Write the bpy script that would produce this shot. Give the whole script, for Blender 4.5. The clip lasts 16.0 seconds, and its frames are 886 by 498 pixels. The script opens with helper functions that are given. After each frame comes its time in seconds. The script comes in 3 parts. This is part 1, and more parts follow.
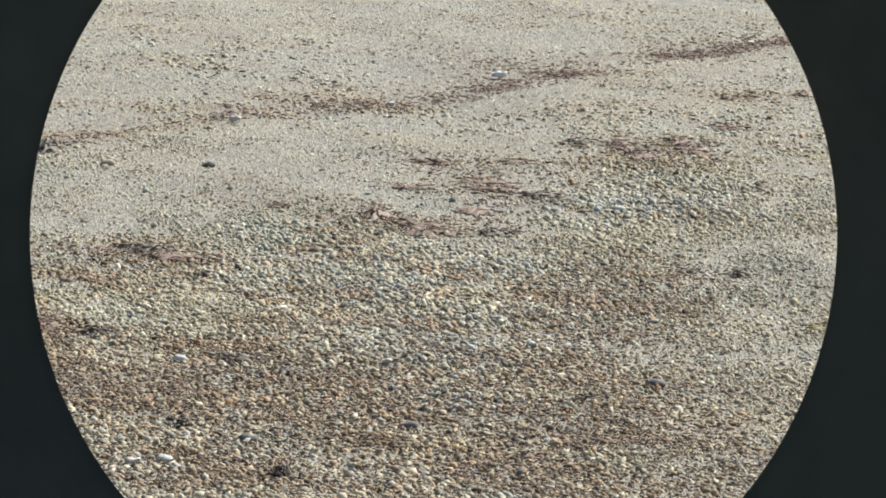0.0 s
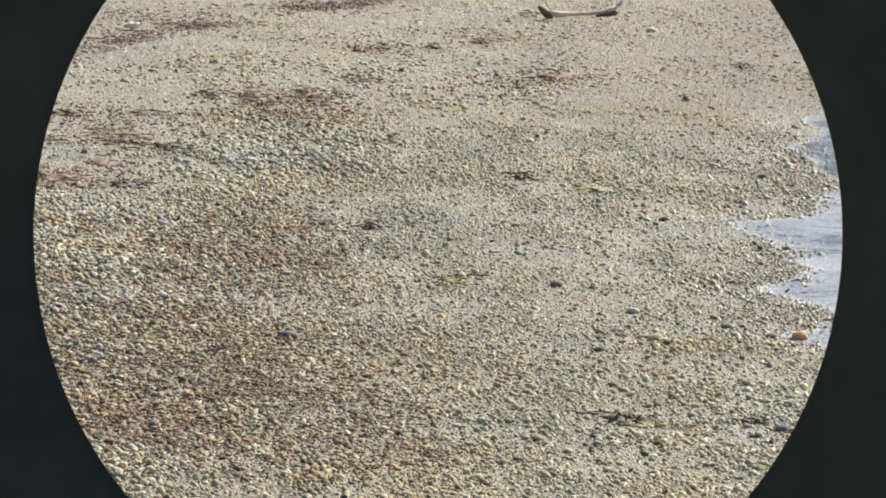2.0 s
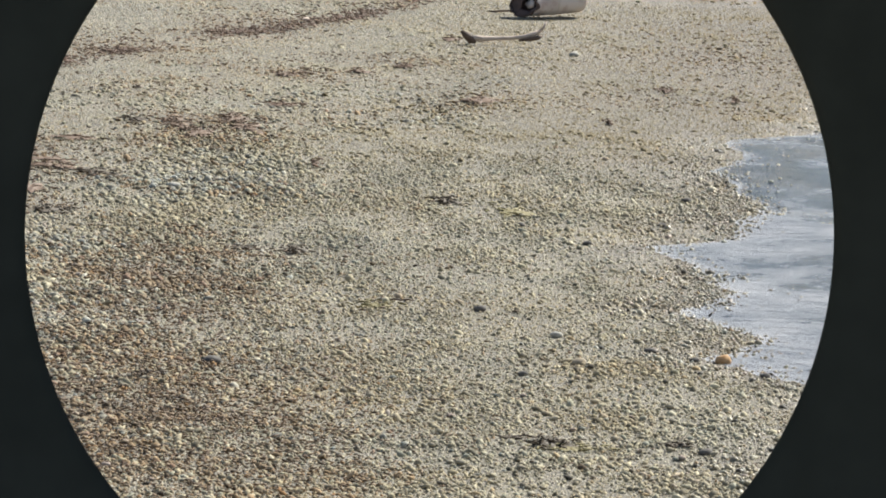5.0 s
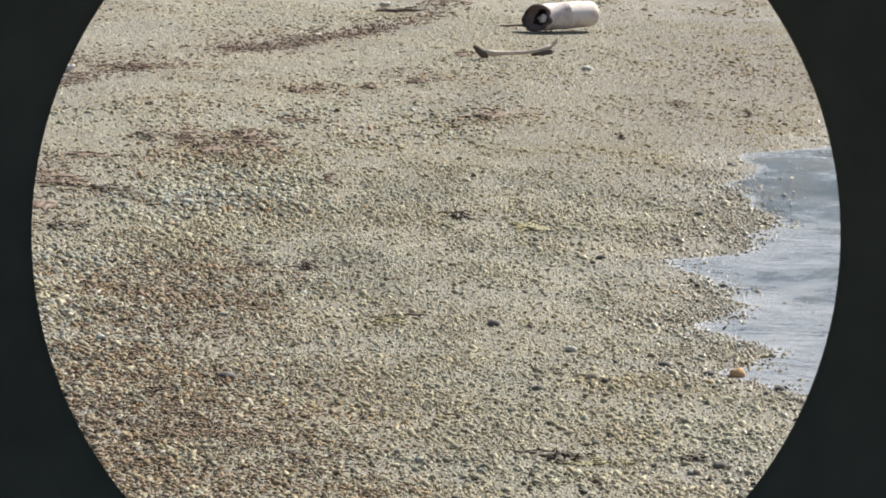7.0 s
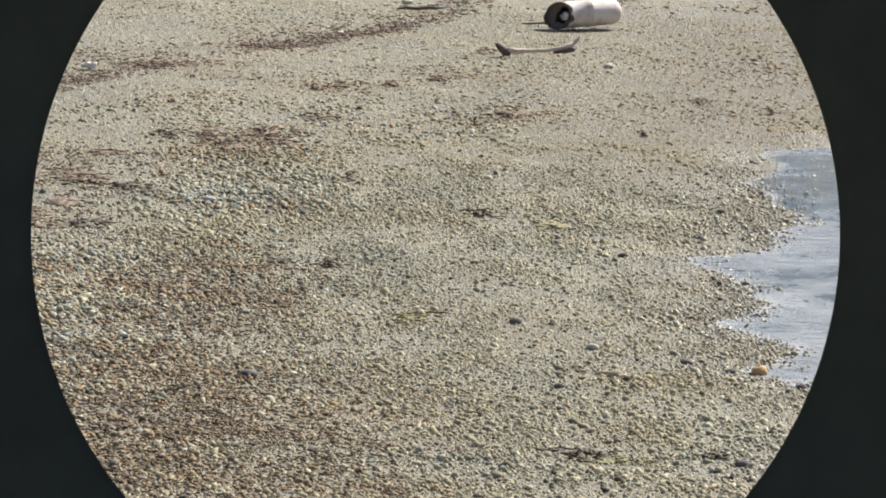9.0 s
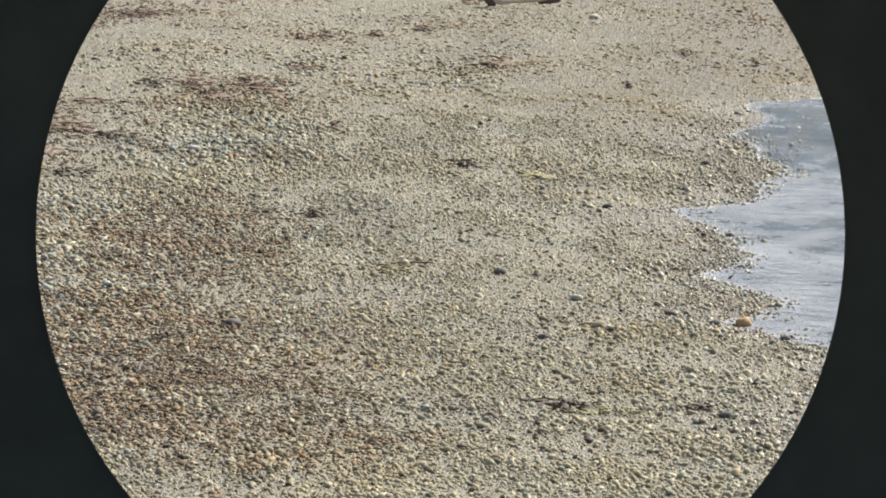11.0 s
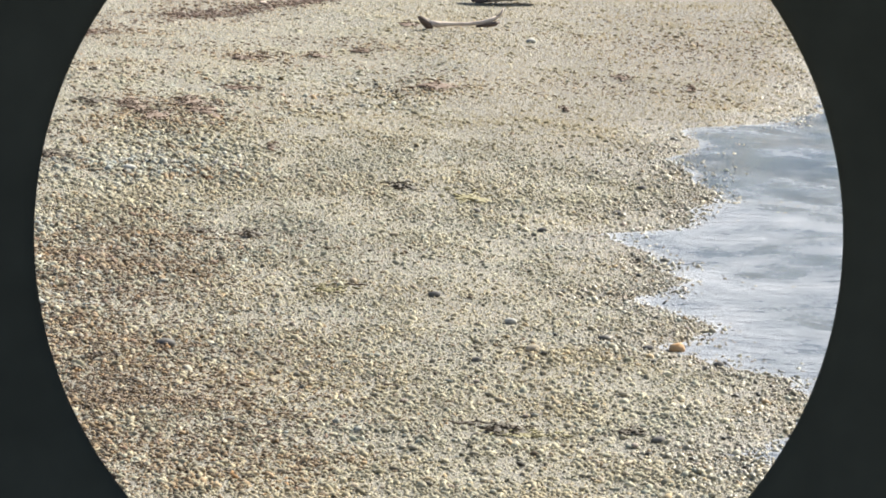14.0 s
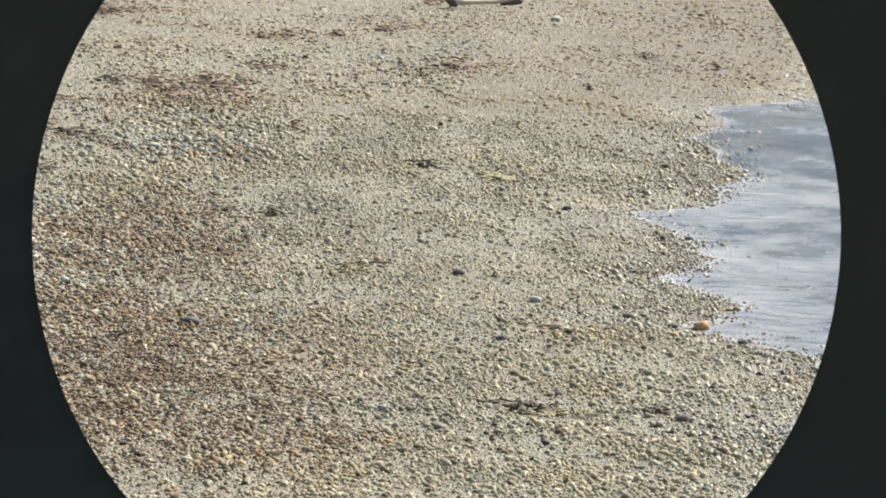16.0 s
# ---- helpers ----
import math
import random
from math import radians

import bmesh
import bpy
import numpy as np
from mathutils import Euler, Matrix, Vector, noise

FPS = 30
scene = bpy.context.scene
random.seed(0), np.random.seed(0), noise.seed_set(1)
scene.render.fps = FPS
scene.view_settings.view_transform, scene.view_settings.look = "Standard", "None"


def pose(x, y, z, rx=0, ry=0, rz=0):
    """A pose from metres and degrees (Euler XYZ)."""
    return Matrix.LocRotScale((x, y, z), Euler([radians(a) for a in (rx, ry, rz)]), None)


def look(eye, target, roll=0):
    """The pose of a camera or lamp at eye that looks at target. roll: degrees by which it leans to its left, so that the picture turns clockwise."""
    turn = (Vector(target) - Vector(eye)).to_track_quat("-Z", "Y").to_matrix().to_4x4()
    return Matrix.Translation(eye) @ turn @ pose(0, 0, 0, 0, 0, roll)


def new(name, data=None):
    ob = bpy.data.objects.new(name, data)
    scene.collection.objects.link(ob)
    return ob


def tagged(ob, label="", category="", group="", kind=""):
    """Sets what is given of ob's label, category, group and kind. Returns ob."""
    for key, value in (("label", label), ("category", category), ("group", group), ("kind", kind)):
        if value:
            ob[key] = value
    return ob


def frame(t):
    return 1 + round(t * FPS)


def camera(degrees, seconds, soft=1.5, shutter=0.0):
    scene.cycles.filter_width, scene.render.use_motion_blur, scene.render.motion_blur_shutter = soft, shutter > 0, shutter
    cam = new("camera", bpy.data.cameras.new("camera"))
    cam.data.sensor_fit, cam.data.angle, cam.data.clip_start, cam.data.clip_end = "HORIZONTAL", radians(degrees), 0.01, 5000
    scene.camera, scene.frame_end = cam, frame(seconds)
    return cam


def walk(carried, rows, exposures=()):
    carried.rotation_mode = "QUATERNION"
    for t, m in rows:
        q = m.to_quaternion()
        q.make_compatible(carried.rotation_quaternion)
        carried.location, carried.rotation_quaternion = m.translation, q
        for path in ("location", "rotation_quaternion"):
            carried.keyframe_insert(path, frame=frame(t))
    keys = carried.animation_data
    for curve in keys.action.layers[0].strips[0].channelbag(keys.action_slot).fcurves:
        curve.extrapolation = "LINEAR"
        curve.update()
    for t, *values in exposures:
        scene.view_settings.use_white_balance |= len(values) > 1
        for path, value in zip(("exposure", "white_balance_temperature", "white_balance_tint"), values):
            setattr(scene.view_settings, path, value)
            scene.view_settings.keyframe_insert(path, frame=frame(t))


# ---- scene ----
# A shingle beach seen from a raised bank through the eyepiece of a telescope.
# x points to the sea, y along the shore, z up; the shoreline lies near x = 1.8.

FOV = 8.0
EYE_HEIGHT = 6.6
RIM_AHEAD = 0.20                       # eyepiece rim ahead of the camera
HALF = math.tan(radians(FOV / 2))

cam = camera(FOV, 16.0, soft=1.9)


def heading(yaw, pitch):
    y, p = radians(yaw), radians(pitch)
    return Vector((math.sin(y) * math.cos(p), math.cos(y) * math.cos(p), math.sin(p)))


# the camera swings about the middle of the eyepiece rim, which stands still
RIM_AXIS = heading(-0.4, -9.15)
RIM_CENTRE = Vector((0, 0, EYE_HEIGHT)) + RIM_AXIS * RIM_AHEAD
MM = 2 * HALF / 156.8 * RIM_AHEAD      # one hundredth and a bit of the view at the rim

# seconds, yaw, pitch, roll, sideways shift of the camera against the rim
ROWS = [
    (0.0, -3.977, -8.901, -0.721, -2.00),
    (0.5, -3.247, -9.064, -0.024, -1.50),
    (1.0, -1.788, -9.371, -0.082, -0.70),
    (1.5, -0.742, -9.417, 0.250, -0.80),
    (2.0, -0.596, -9.363, -0.035, -0.90),
    (2.5, -0.982, -9.275, -0.093, -1.85),
    (3.0, -0.842, -9.216, -0.126, -1.75),
    (3.5, -0.031, -9.113, 0.175, -0.75),
    (3.7, 0.184, -9.114, 0.146, -0.70),
    (5.8, -0.232, -9.149, -0.449, -1.75),
    (6.0, -0.303, -8.989, -0.762, -1.75),
    (6.5, -0.224, -8.973, -0.127, -1.70),
    (7.0, -0.015, -9.005, -0.352, -1.20),
    (7.5, -0.071, -8.935, -0.287, -1.00),
    (8.0, -0.255, -9.239, -0.462, -0.95),
    (8.5, -0.482, -9.015, -0.518, -1.85),
    (9.0, -0.217, -9.024, -0.368, -1.30),
    (9.2, -0.160, -9.203, -0.419, -1.20),
    (11.3, -0.025, -9.479, 0.060, -0.20),
    (11.5, 0.166, -9.460, 0.354, -0.15),
    (12.0, 0.094, -9.180, 0.007, -0.60),
    (12.5, 0.346, -9.273, 0.203, 0.00),
    (13.0, 0.078, -9.042, 0.128, -0.80),
    (13.5, 0.366, -8.983, 0.231, -0.70),
    (14.0, 0.526, -9.271, 0.649, -0.70),
    (14.5, 0.473, -9.226, 0.370, -1.30),
    (15.0, 0.579, -9.172, 0.834, -0.40),
    (15.5, 0.382, -9.378, 0.808, -1.15),
    (16.0, 0.302, -9.472, 0.608, -1.10),
]


def station(yaw, pitch, roll, shift):
    way = heading(yaw, pitch)
    turn = look((0, 0, 0), way, roll)
    off = turn @ Vector((shift * MM, 2.6 * MM, -RIM_AHEAD))
    eye = RIM_CENTRE - off
    return look(eye, eye + way * 40, roll)


BASE_STOPS = 0.76
STOPS = [(0.0, 0.14), (0.5, 0.17), (1.0, 0.20), (1.5, 0.19), (2.0, 0.13), (3.0, 0.17), (3.5, 0.12), (6.0, -0.09), (6.5, -0.04), (7.0, 0.0), (7.5, -0.09), (8.0, -0.16),
         (8.5, 0.0), (9.0, -0.02), (11.5, 0.02), (12.0, 0.06), (12.5, 0.16), (13.0, -0.22), (13.5, -0.16), (14.0, 0.37), (14.5, 0.08), (15.5, 0.08), (16.0, 0.15)]
walk(cam, [(t, station(a, b, c, s)) for t, a, b, c, s in ROWS], [(t, BASE_STOPS + e, 6110 + 290 * min(t, 1.5) / 1.5 + 5 * t, 10) for t, e in STOPS])

# ---- light ----
SUN_AZ, SUN_EL = 42.0, 41.0            # from +y towards +x
world = bpy.data.worlds.new("sky")
scene.world = world
world.use_nodes = True
wn = world.node_tree.nodes
sky = wn.new("ShaderNodeTexSky")
sky.sky_type, sky.sun_disc, sky.dust_density = "NISHITA", False, 1.0
sky.sun_elevation, sky.sun_rotation = radians(SUN_EL), radians(SUN_AZ)
wn["Background"].inputs["Strength"].default_value = 0.062
world.node_tree.links.new(sky.outputs[0], wn["Background"].inputs["Color"])
sun = new("sun", bpy.data.lights.new("sun", "SUN"))
sun.data.energy, sun.data.angle, sun.data.color = 5.0, radians(0.53), (1.0, 0.965, 0.885)
sun_way = Vector((math.sin(radians(SUN_AZ)) * math.cos(radians(SUN_EL)),
                  math.cos(radians(SUN_AZ)) * math.cos(radians(SUN_EL)), math.sin(radians(SUN_EL))))
sun.matrix_world = look(Vector((0, 40, 0)) + sun_way * 60, (0, 40, 0))

# ---- materials ----


def material(name, rough=0.6, metal=0.0):
    m = bpy.data.materials.new(name)
    m.use_nodes = True
    b = m.node_tree.nodes["Principled BSDF"]
    b.inputs["Roughness"].default_value, b.inputs["Metallic"].default_value = rough, metal
    return m, m.node_tree, b


def node(tree, kind, **inputs):
    n = tree.nodes.new(kind)
    for key, value in inputs.items():
        n.inputs[key.replace("_", " ")].default_value = value
    return n


def ramp(tree, source, stops, mode="LINEAR"):
    r = tree.nodes.new("ShaderNodeValToRGB")
    r.color_ramp.interpolation = mode
    e = r.color_ramp.elements
    while len(e) < len(stops):
        e.new(0.5)
    for el, (p, c) in zip(e, stops):
        el.position, el.color = p, (*c, 1)
    tree.links.new(source, r.inputs[0])
    return r.outputs[0]


def blend(tree, a, b, fac, how="MIX"):
    n = tree.nodes.new("ShaderNodeMix")
    n.data_type, n.blend_type = "RGBA", how
    for socket, v in ((n.inputs[0], fac), (n.inputs[6], a), (n.inputs[7], b)):
        if isinstance(v, bpy.types.NodeSocket):
            tree.links.new(v, socket)
        else:
            socket.default_value = v if isinstance(v, (int, float)) else (*v, 1)
    return n.outputs[2]


def world_place(tree):
    return tree.nodes.new("ShaderNodeNewGeometry").outputs["Position"]


def noise_tex(tree, vector, scale, detail=3.0, rough=0.55):
    n = node(tree, "ShaderNodeTexNoise", Scale=scale, Detail=detail, Roughness=rough)
    tree.links.new(vector, n.inputs["Vector"])
    return n.outputs["Fac"]


def bump(tree, bsdf, height, strength, distance):
    n = node(tree, "ShaderNodeBump", Strength=strength, Distance=distance)
    tree.links.new(height, n.inputs["Height"])
    tree.links.new(n.outputs[0], bsdf.inputs["Normal"])


STONE = [(0.00, (0.085, 0.080, 0.074)), (0.06, (0.17, 0.158, 0.140)), (0.14, (0.29, 0.267, 0.226)),
         (0.27, (0.38, 0.348, 0.288)), (0.40, (0.345, 0.330, 0.293)), (0.52, (0.44, 0.400, 0.328)),
         (0.62, (0.345, 0.362, 0.340)), (0.69, (0.47, 0.437, 0.370)), (0.795, (0.40, 0.300, 0.195)), (0.82, (0.39, 0.335, 0.320)),
         (0.87, (0.255, 0.278, 0.280)), (0.91, (0.53, 0.500, 0.435)), (0.97, (0.64, 0.615, 0.55))]


def stone_material(name, rough, tint, single=False, even=0.0):
    m, t, b = material(name, rough)
    b.inputs["Specular IOR Level"].default_value = 0.5 if rough < 0.3 else 0.22
    src = t.nodes.new("ShaderNodeObjectInfo").outputs["Random"] if single else t.nodes.new("ShaderNodeNewGeometry").outputs["Random Per Island"]
    col = ramp(t, src, STONE, "CONSTANT")
    col = blend(t, col, (0.40, 0.37, 0.305), even)
    p = world_place(t)
    patch = ramp(t, noise_tex(t, p, 0.9, 4), [(0.35, (0.95, 0.98, 1.0)), (0.65, (1.0, 0.945, 0.85))])
    col = blend(t, col, patch, 1.0, "MULTIPLY")
    grain = ramp(t, noise_tex(t, p, 160, 3), [(0.25, (0.78, 0.78, 0.78)), (0.75, (1.15, 1.15, 1.15))])
    col = blend(t, col, grain, 1.0, "MULTIPLY")
    col = blend(t, col, tint, 1.0, "MULTIPLY")
    t.links.new(col, b.inputs["Base Color"])
    bump(t, b, noise_tex(t, p, 220, 2), 0.35, 0.004)
    return m


M_PEBBLE = stone_material("pebble_stone", 0.85, (1.07, 1.02, 0.85), even=0.32)
# evener tone: the far beach's washed-out look is put into this colour
M_PALE = stone_material("pale_even_pebble_stone", 0.85, (1.0, 0.98, 0.845), even=0.45)
M_BROWN = stone_material("weed_stained_pebble_stone", 0.85, (0.79, 0.63, 0.465))
# tan tint lowered further, with the view's dim upper right edge in it
M_SANDY = stone_material("sandy_tan_pebble_stone", 0.85, (0.70, 0.635, 0.475), even=0.60)
M_BLUISH = stone_material("pale_blue_grey_pebble_stone", 0.85, (0.95, 0.97, 0.96), even=0.36)
M_FINE = stone_material("fine_gravel_stone", 0.85, (1.05, 1.02, 0.885), even=0.25)
M_WET = stone_material("wet_pebble_stone", 0.32, (0.95, 0.90, 0.765))
M_SINGLE = stone_material("single_pebble_stone", 0.85, (0.96, 0.91, 0.80), True)


def grit_material():
    m, t, b = material("coarse_grit", 0.75)
    p = world_place(t)
    v = node(t, "ShaderNodeTexVoronoi", Scale=85.0)
    t.links.new(p, v.inputs["Vector"])
    sep = t.nodes.new("ShaderNodeSeparateColor")
    t.links.new(v.outputs["Color"], sep.inputs[0])
    # grit darkened: shade in the gaps between stones is part of this colour
    col = ramp(t, sep.outputs[0], [(0.0, (0.075, 0.068, 0.056)), (0.25, (0.18, 0.165, 0.132)), (0.6, (0.26, 0.24, 0.19)), (0.9, (0.39, 0.364, 0.294))])
    wide = ramp(t, noise_tex(t, p, 1.3, 5), [(0.3, (0.86, 0.86, 0.86)), (0.7, (1.08, 1.05, 1.0))])
    col = blend(t, col, wide, 1.0, "MULTIPLY")
    mottle = ramp(t, noise_tex(t, p, 11, 3, 0.6), [(0.32, (0.80, 0.80, 0.82)), (0.68, (1.14, 1.12, 1.06))])
    col = blend(t, col, mottle, 1.0, "MULTIPLY")
    a = t.nodes.new("ShaderNodeAttribute")
    a.attribute_name = "damp"
    # darker than damp alone: edge dimming of the view is in this colour
    wet = ramp(t, a.outputs["Fac"], [(0, (1, 1, 1)), (1, (0.62, 0.55, 0.455))])
    col = blend(t, col, wet, 1.0, "MULTIPLY")
    t.links.new(ramp(t, a.outputs["Fac"], [(0, (0.75, 0.75, 0.75)), (1, (0.38, 0.38, 0.38))]), b.inputs["Roughness"])
    t.links.new(col, b.inputs["Base Color"])
    bump(t, b, v.outputs["Distance"], 1.0, 0.012)
    return m


M_GRIT = grit_material()


def weed_material(name, dark, light, rough=0.7):
    m, t, b = material(name, rough)
    col = ramp(t, t.nodes.new("ShaderNodeNewGeometry").outputs["Random Per Island"], [(0.0, dark), (1.0, light)])
    p = world_place(t)
    col = blend(t, col, ramp(t, noise_tex(t, p, 60, 3), [(0.3, (0.7, 0.7, 0.7)), (0.7, (1.3, 1.25, 1.2))]), 1.0, "MULTIPLY")
    t.links.new(col, b.inputs["Base Color"])
    bump(t, b, noise_tex(t, p, 120, 2), 0.4, 0.003)
    return m


M_WEED = weed_material("dried_seaweed", (0.042, 0.034, 0.023), (0.115, 0.088, 0.056))
M_RED = weed_material("red_brown_seaweed", (0.090, 0.060, 0.042), (0.23, 0.155, 0.102))
M_WRACK = weed_material("faded_brown_seaweed", (0.100, 0.066, 0.050), (0.27, 0.182, 0.132))
M_SHRED = weed_material("shredded_brown_seaweed", (0.085, 0.060, 0.040), (0.23, 0.16, 0.10))
M_GREEN = weed_material("green_seaweed", (0.13, 0.12, 0.055), (0.30, 0.26, 0.12))


def wood_material(name, dark, light):
    m, t, b = material(name, 0.75)
    p = world_place(t)
    mp = node(t, "ShaderNodeMapping", Scale=(1.0, 5.0, 5.0))
    t.links.new(p, mp.inputs["Vector"])
    f = noise_tex(t, mp.outputs[0], 14, 5)
    t.links.new(ramp(t, f, [(0.3, dark), (0.65, light)]), b.inputs["Base Color"])
    bump(t, b, f, 0.5, 0.006)
    return m


M_DRIFT = wood_material("bleached_driftwood", (0.44, 0.33, 0.25), (0.72, 0.60, 0.50))
M_ROT = wood_material("dark_rotten_wood", (0.050, 0.033, 0.025), (0.15, 0.10, 0.072))


def plastic_material(name, base, stain, amount):
    m, t, b = material(name, 0.7)
    p = world_place(t)
    s = ramp(t, noise_tex(t, p, 7, 5, 0.65), [(0.45, (0, 0, 0)), (0.72, (1, 1, 1))])
    n = t.nodes.new("ShaderNodeMath")
    n.operation = "MULTIPLY"
    n.inputs[1].default_value = amount
    t.links.new(s, n.inputs[0])
    t.links.new(blend(t, base, stain, n.outputs[0]), b.inputs["Base Color"])
    bump(t, b, noise_tex(t, p, 40, 3), 0.15, 0.004)
    return m


M_DRUM = plastic_material("weathered_white_plastic", (0.76, 0.66, 0.60), (0.46, 0.30, 0.245), 0.9)
# dark plastic: the shade of the drum's open end is in its colour
M_DRUM_IN = plastic_material("shaded_end_plastic", (0.125, 0.080, 0.066), (0.045, 0.034, 0.030), 0.8)
M_STAIN = plastic_material("brown_stained_plastic", (0.70, 0.60, 0.53), (0.34, 0.24, 0.19), 0.9)
M_BLEACHED = plastic_material("sun_bleached_wood", (0.74, 0.71, 0.67), (0.52, 0.47, 0.40), 0.7)
M_SHELL = plastic_material("bleached_shell", (0.50, 0.46, 0.39), (0.30, 0.25, 0.18), 0.9)


def rubber_material():
    m, t, b = material("black_eyepiece_rubber", 0.85)
    p = world_place(t)
    t.links.new(ramp(t, noise_tex(t, p, 300, 3), [(0.3, (0.041, 0.042, 0.033)), (0.7, (0.057, 0.058, 0.046))]), b.inputs["Base Color"])
    b.inputs["Specular IOR Level"].default_value = 0.1
    return m


M_RUBBER = rubber_material()


def water_material():
    m, t, b = material("foaming_shallow_water", 0.12)
    p = world_place(t)
    mp = node(t, "ShaderNodeMapping", Scale=(0.8, 0.8, 1.0))
    t.links.new(p, mp.inputs["Vector"])
    a = t.nodes.new("ShaderNodeAttribute")
    a.attribute_name = "foam"
    streak = noise_tex(t, mp.outputs[0], 2.6, 9, 0.66)
    add = t.nodes.new("ShaderNodeMath")
    add.operation = "ADD"
    t.links.new(streak, add.inputs[0])
    t.links.new(a.outputs["Fac"], add.inputs[1])
    foam = ramp(t, add.outputs[0], [(0.40, (0, 0, 0)), (0.60, (0.45, 0.45, 0.45)), (0.92, (1, 1, 1))])
    col = blend(t, (0.065, 0.092, 0.130), (0.47, 0.475, 0.495), foam)
    t.links.new(col, b.inputs["Base Color"])
    t.links.new(ramp(t, foam, [(0, (0.14, 0.14, 0.14)), (1, (0.6, 0.6, 0.6))]), b.inputs["Roughness"])
    b.inputs["IOR"].default_value = 1.333
    ripple = node(t, "ShaderNodeMapping", Scale=(0.45, 1.3, 1.0))
    t.links.new(p, ripple.inputs["Vector"])
    bump(t, b, noise_tex(t, ripple.outputs[0], 8, 8, 0.68), 1.0, 0.09)
    return m


M_WATER = water_material()

# ---- shape of the beach ----
SHORE = [(-3000, 2.3), (20, 2.3), (31.5, 2.3), (33.0, 2.2), (33.7, 1.85), (34.3, 2.15), (35.2, 2.4), (36.1, 2.28), (36.85, 1.50),
         (37.5, 1.98), (38.45, 1.50), (39.2, 1.80), (40.0, 1.70), (41.05, 1.38), (41.7, 1.95), (43.0, 2.22), (44.2, 1.92), (45.0, 2.16),
         (45.9, 2.12), (46.6, 2.85), (47.4, 3.15), (50.0, 3.6), (60, 4.4), (120, 9.0), (3000, 240.0)]
SY, SX = np.array([s[0] for s in SHORE], float), np.array([s[1] for s in SHORE], float)


def shore(y):
    """x of the water's edge, with small ragged lobes."""
    y = np.asarray(y, float)
    near = np.exp(-((y - 42) / 14) ** 4)
    return np.interp(y, SY, SX) + 0.05 * near + near * (0.04 * np.sin(y * 5.3 + 1) + 0.025 * np.sin(y * 11.7) + 0.015 * np.sin(y * 23 + 2))


def ground_z(x, y):
    """Height of the beach: it falls gently to the sea, with low swells."""
    x, y = np.asarray(x, float), np.asarray(y, float)
    d = np.clip(0.055 * (y - 40) + 1.75 - x, -60, 60)
    swell = 0.007 * np.sin(2.2 * x + 4.1 * y + 1.5 * np.sin(1.7 * x)) + 0.005 * np.sin(5.3 * x - 3.1 * y + np.sin(2.3 * y)) + 0.012 * np.sin(x * 1.9 + 0.5 * y) + 0.010 * np.sin(0.9 * y - 1.1 * x + 1) + 0.006 * np.sin(4.1 * x + 1.3 * y)
    return 0.05 * d + swell * np.exp(-((y - 44) / 25) ** 4)


def gz(x, y):
    return float(ground_z(x, y))


def link_mesh(name, verts, faces, mat, smooth=True):
    me = bpy.data.meshes.new(name)
    me.from_pydata([tuple(v) for v in verts], [], [tuple(f) for f in faces])
    me.materials.append(mat)
    if smooth:
        me.polygons.foreach_set("use_smooth", [True] * len(me.polygons))
    me.update()
    return new(name, me)


def sheet(name, xs, ys, height, mat):
    """A grid; xs may be a function of the row's y."""
    ys = np.asarray(ys, float)
    rows = [np.asarray(xs(y) if callable(xs) else xs, float) for y in ys]
    n = len(rows[0])
    X = np.array(rows)
    Y = np.repeat(ys[:, None], n, 1)
    Z = height(X, Y)
    i = np.arange((len(ys) - 1) * n).reshape(len(ys) - 1, n)[:, :-1].ravel()
    faces = np.stack([i, i + 1, i + n + 1, i + n], 1)
    return link_mesh(name, np.stack([X, Y, Z], -1).reshape(-1, 3).tolist(), faces.tolist(), mat)


far = [90, 150, 300, 800, 3000]
gx = [-v for v in far[::-1]] + [-50, -25, -14] + list(np.arange(-9, 6.01, 0.15)) + [8, 14, 25, 50] + far
gy = [-v for v in far[::-1]] + [-40, -10, 10, 22] + list(np.arange(28, 62.01, 0.2)) + [66, 75] + far
ground = tagged(sheet("ground", gx, gy, ground_z, M_GRIT), "sloping beach of pale grit and pebbles beside the sea", "ground", kind="structure")

# damp grit in a band along the water, wider where the shore draws back
GX, GY = np.meshgrid(np.array(gx, float), np.array(gy, float))
# widened beyond the damp to darken the view's upper right edge
band = 0.5 + 2.8 * np.clip((GY - 43) / 6, 0, 1)
damp = np.clip(1.15 - (shore(GY) - GX) / band, 0, 1)
ground.data.attributes.new("damp", "FLOAT", "POINT").data.foreach_set("value", damp.ravel().astype(np.float32))

SEA = -0.07
OFF = np.array([0, .03, .06, .1, .15, .22, .3, .4, .5, .65, .8, 1.0, 1.25, 1.5, 1.75, 2, 2.5, 3, 4, 6, 10, 20, 60, 200, 800, 3000])
wy = [-3000, -500, -100, -20, 10, 22] + list(np.arange(28, 62, 0.06)) + [66, 75, 90, 150, 300, 800, 3000]


def water_z(x, y):
    o = x - shore(y)
    film = ground_z(x, y) + 0.003 + (0.024 - 0.013 * np.clip((y - 42.5) / 1.0, 0, 1)) * (1 - np.exp(-o / 0.45))
    level = SEA + 0.0 * o
    wave = (0.012 * np.sin(3.1 * y + 4 * x) + 0.008 * np.sin(7.3 * y - 3 * x + 1) + 0.012 * np.sin(1.4 * y + 2.3 * x)) * np.clip(o - 0.2, 0, 1) * np.exp(-np.abs(y - 42) / 60)
    return np.maximum(film, level) + np.maximum(wave, 0.0)


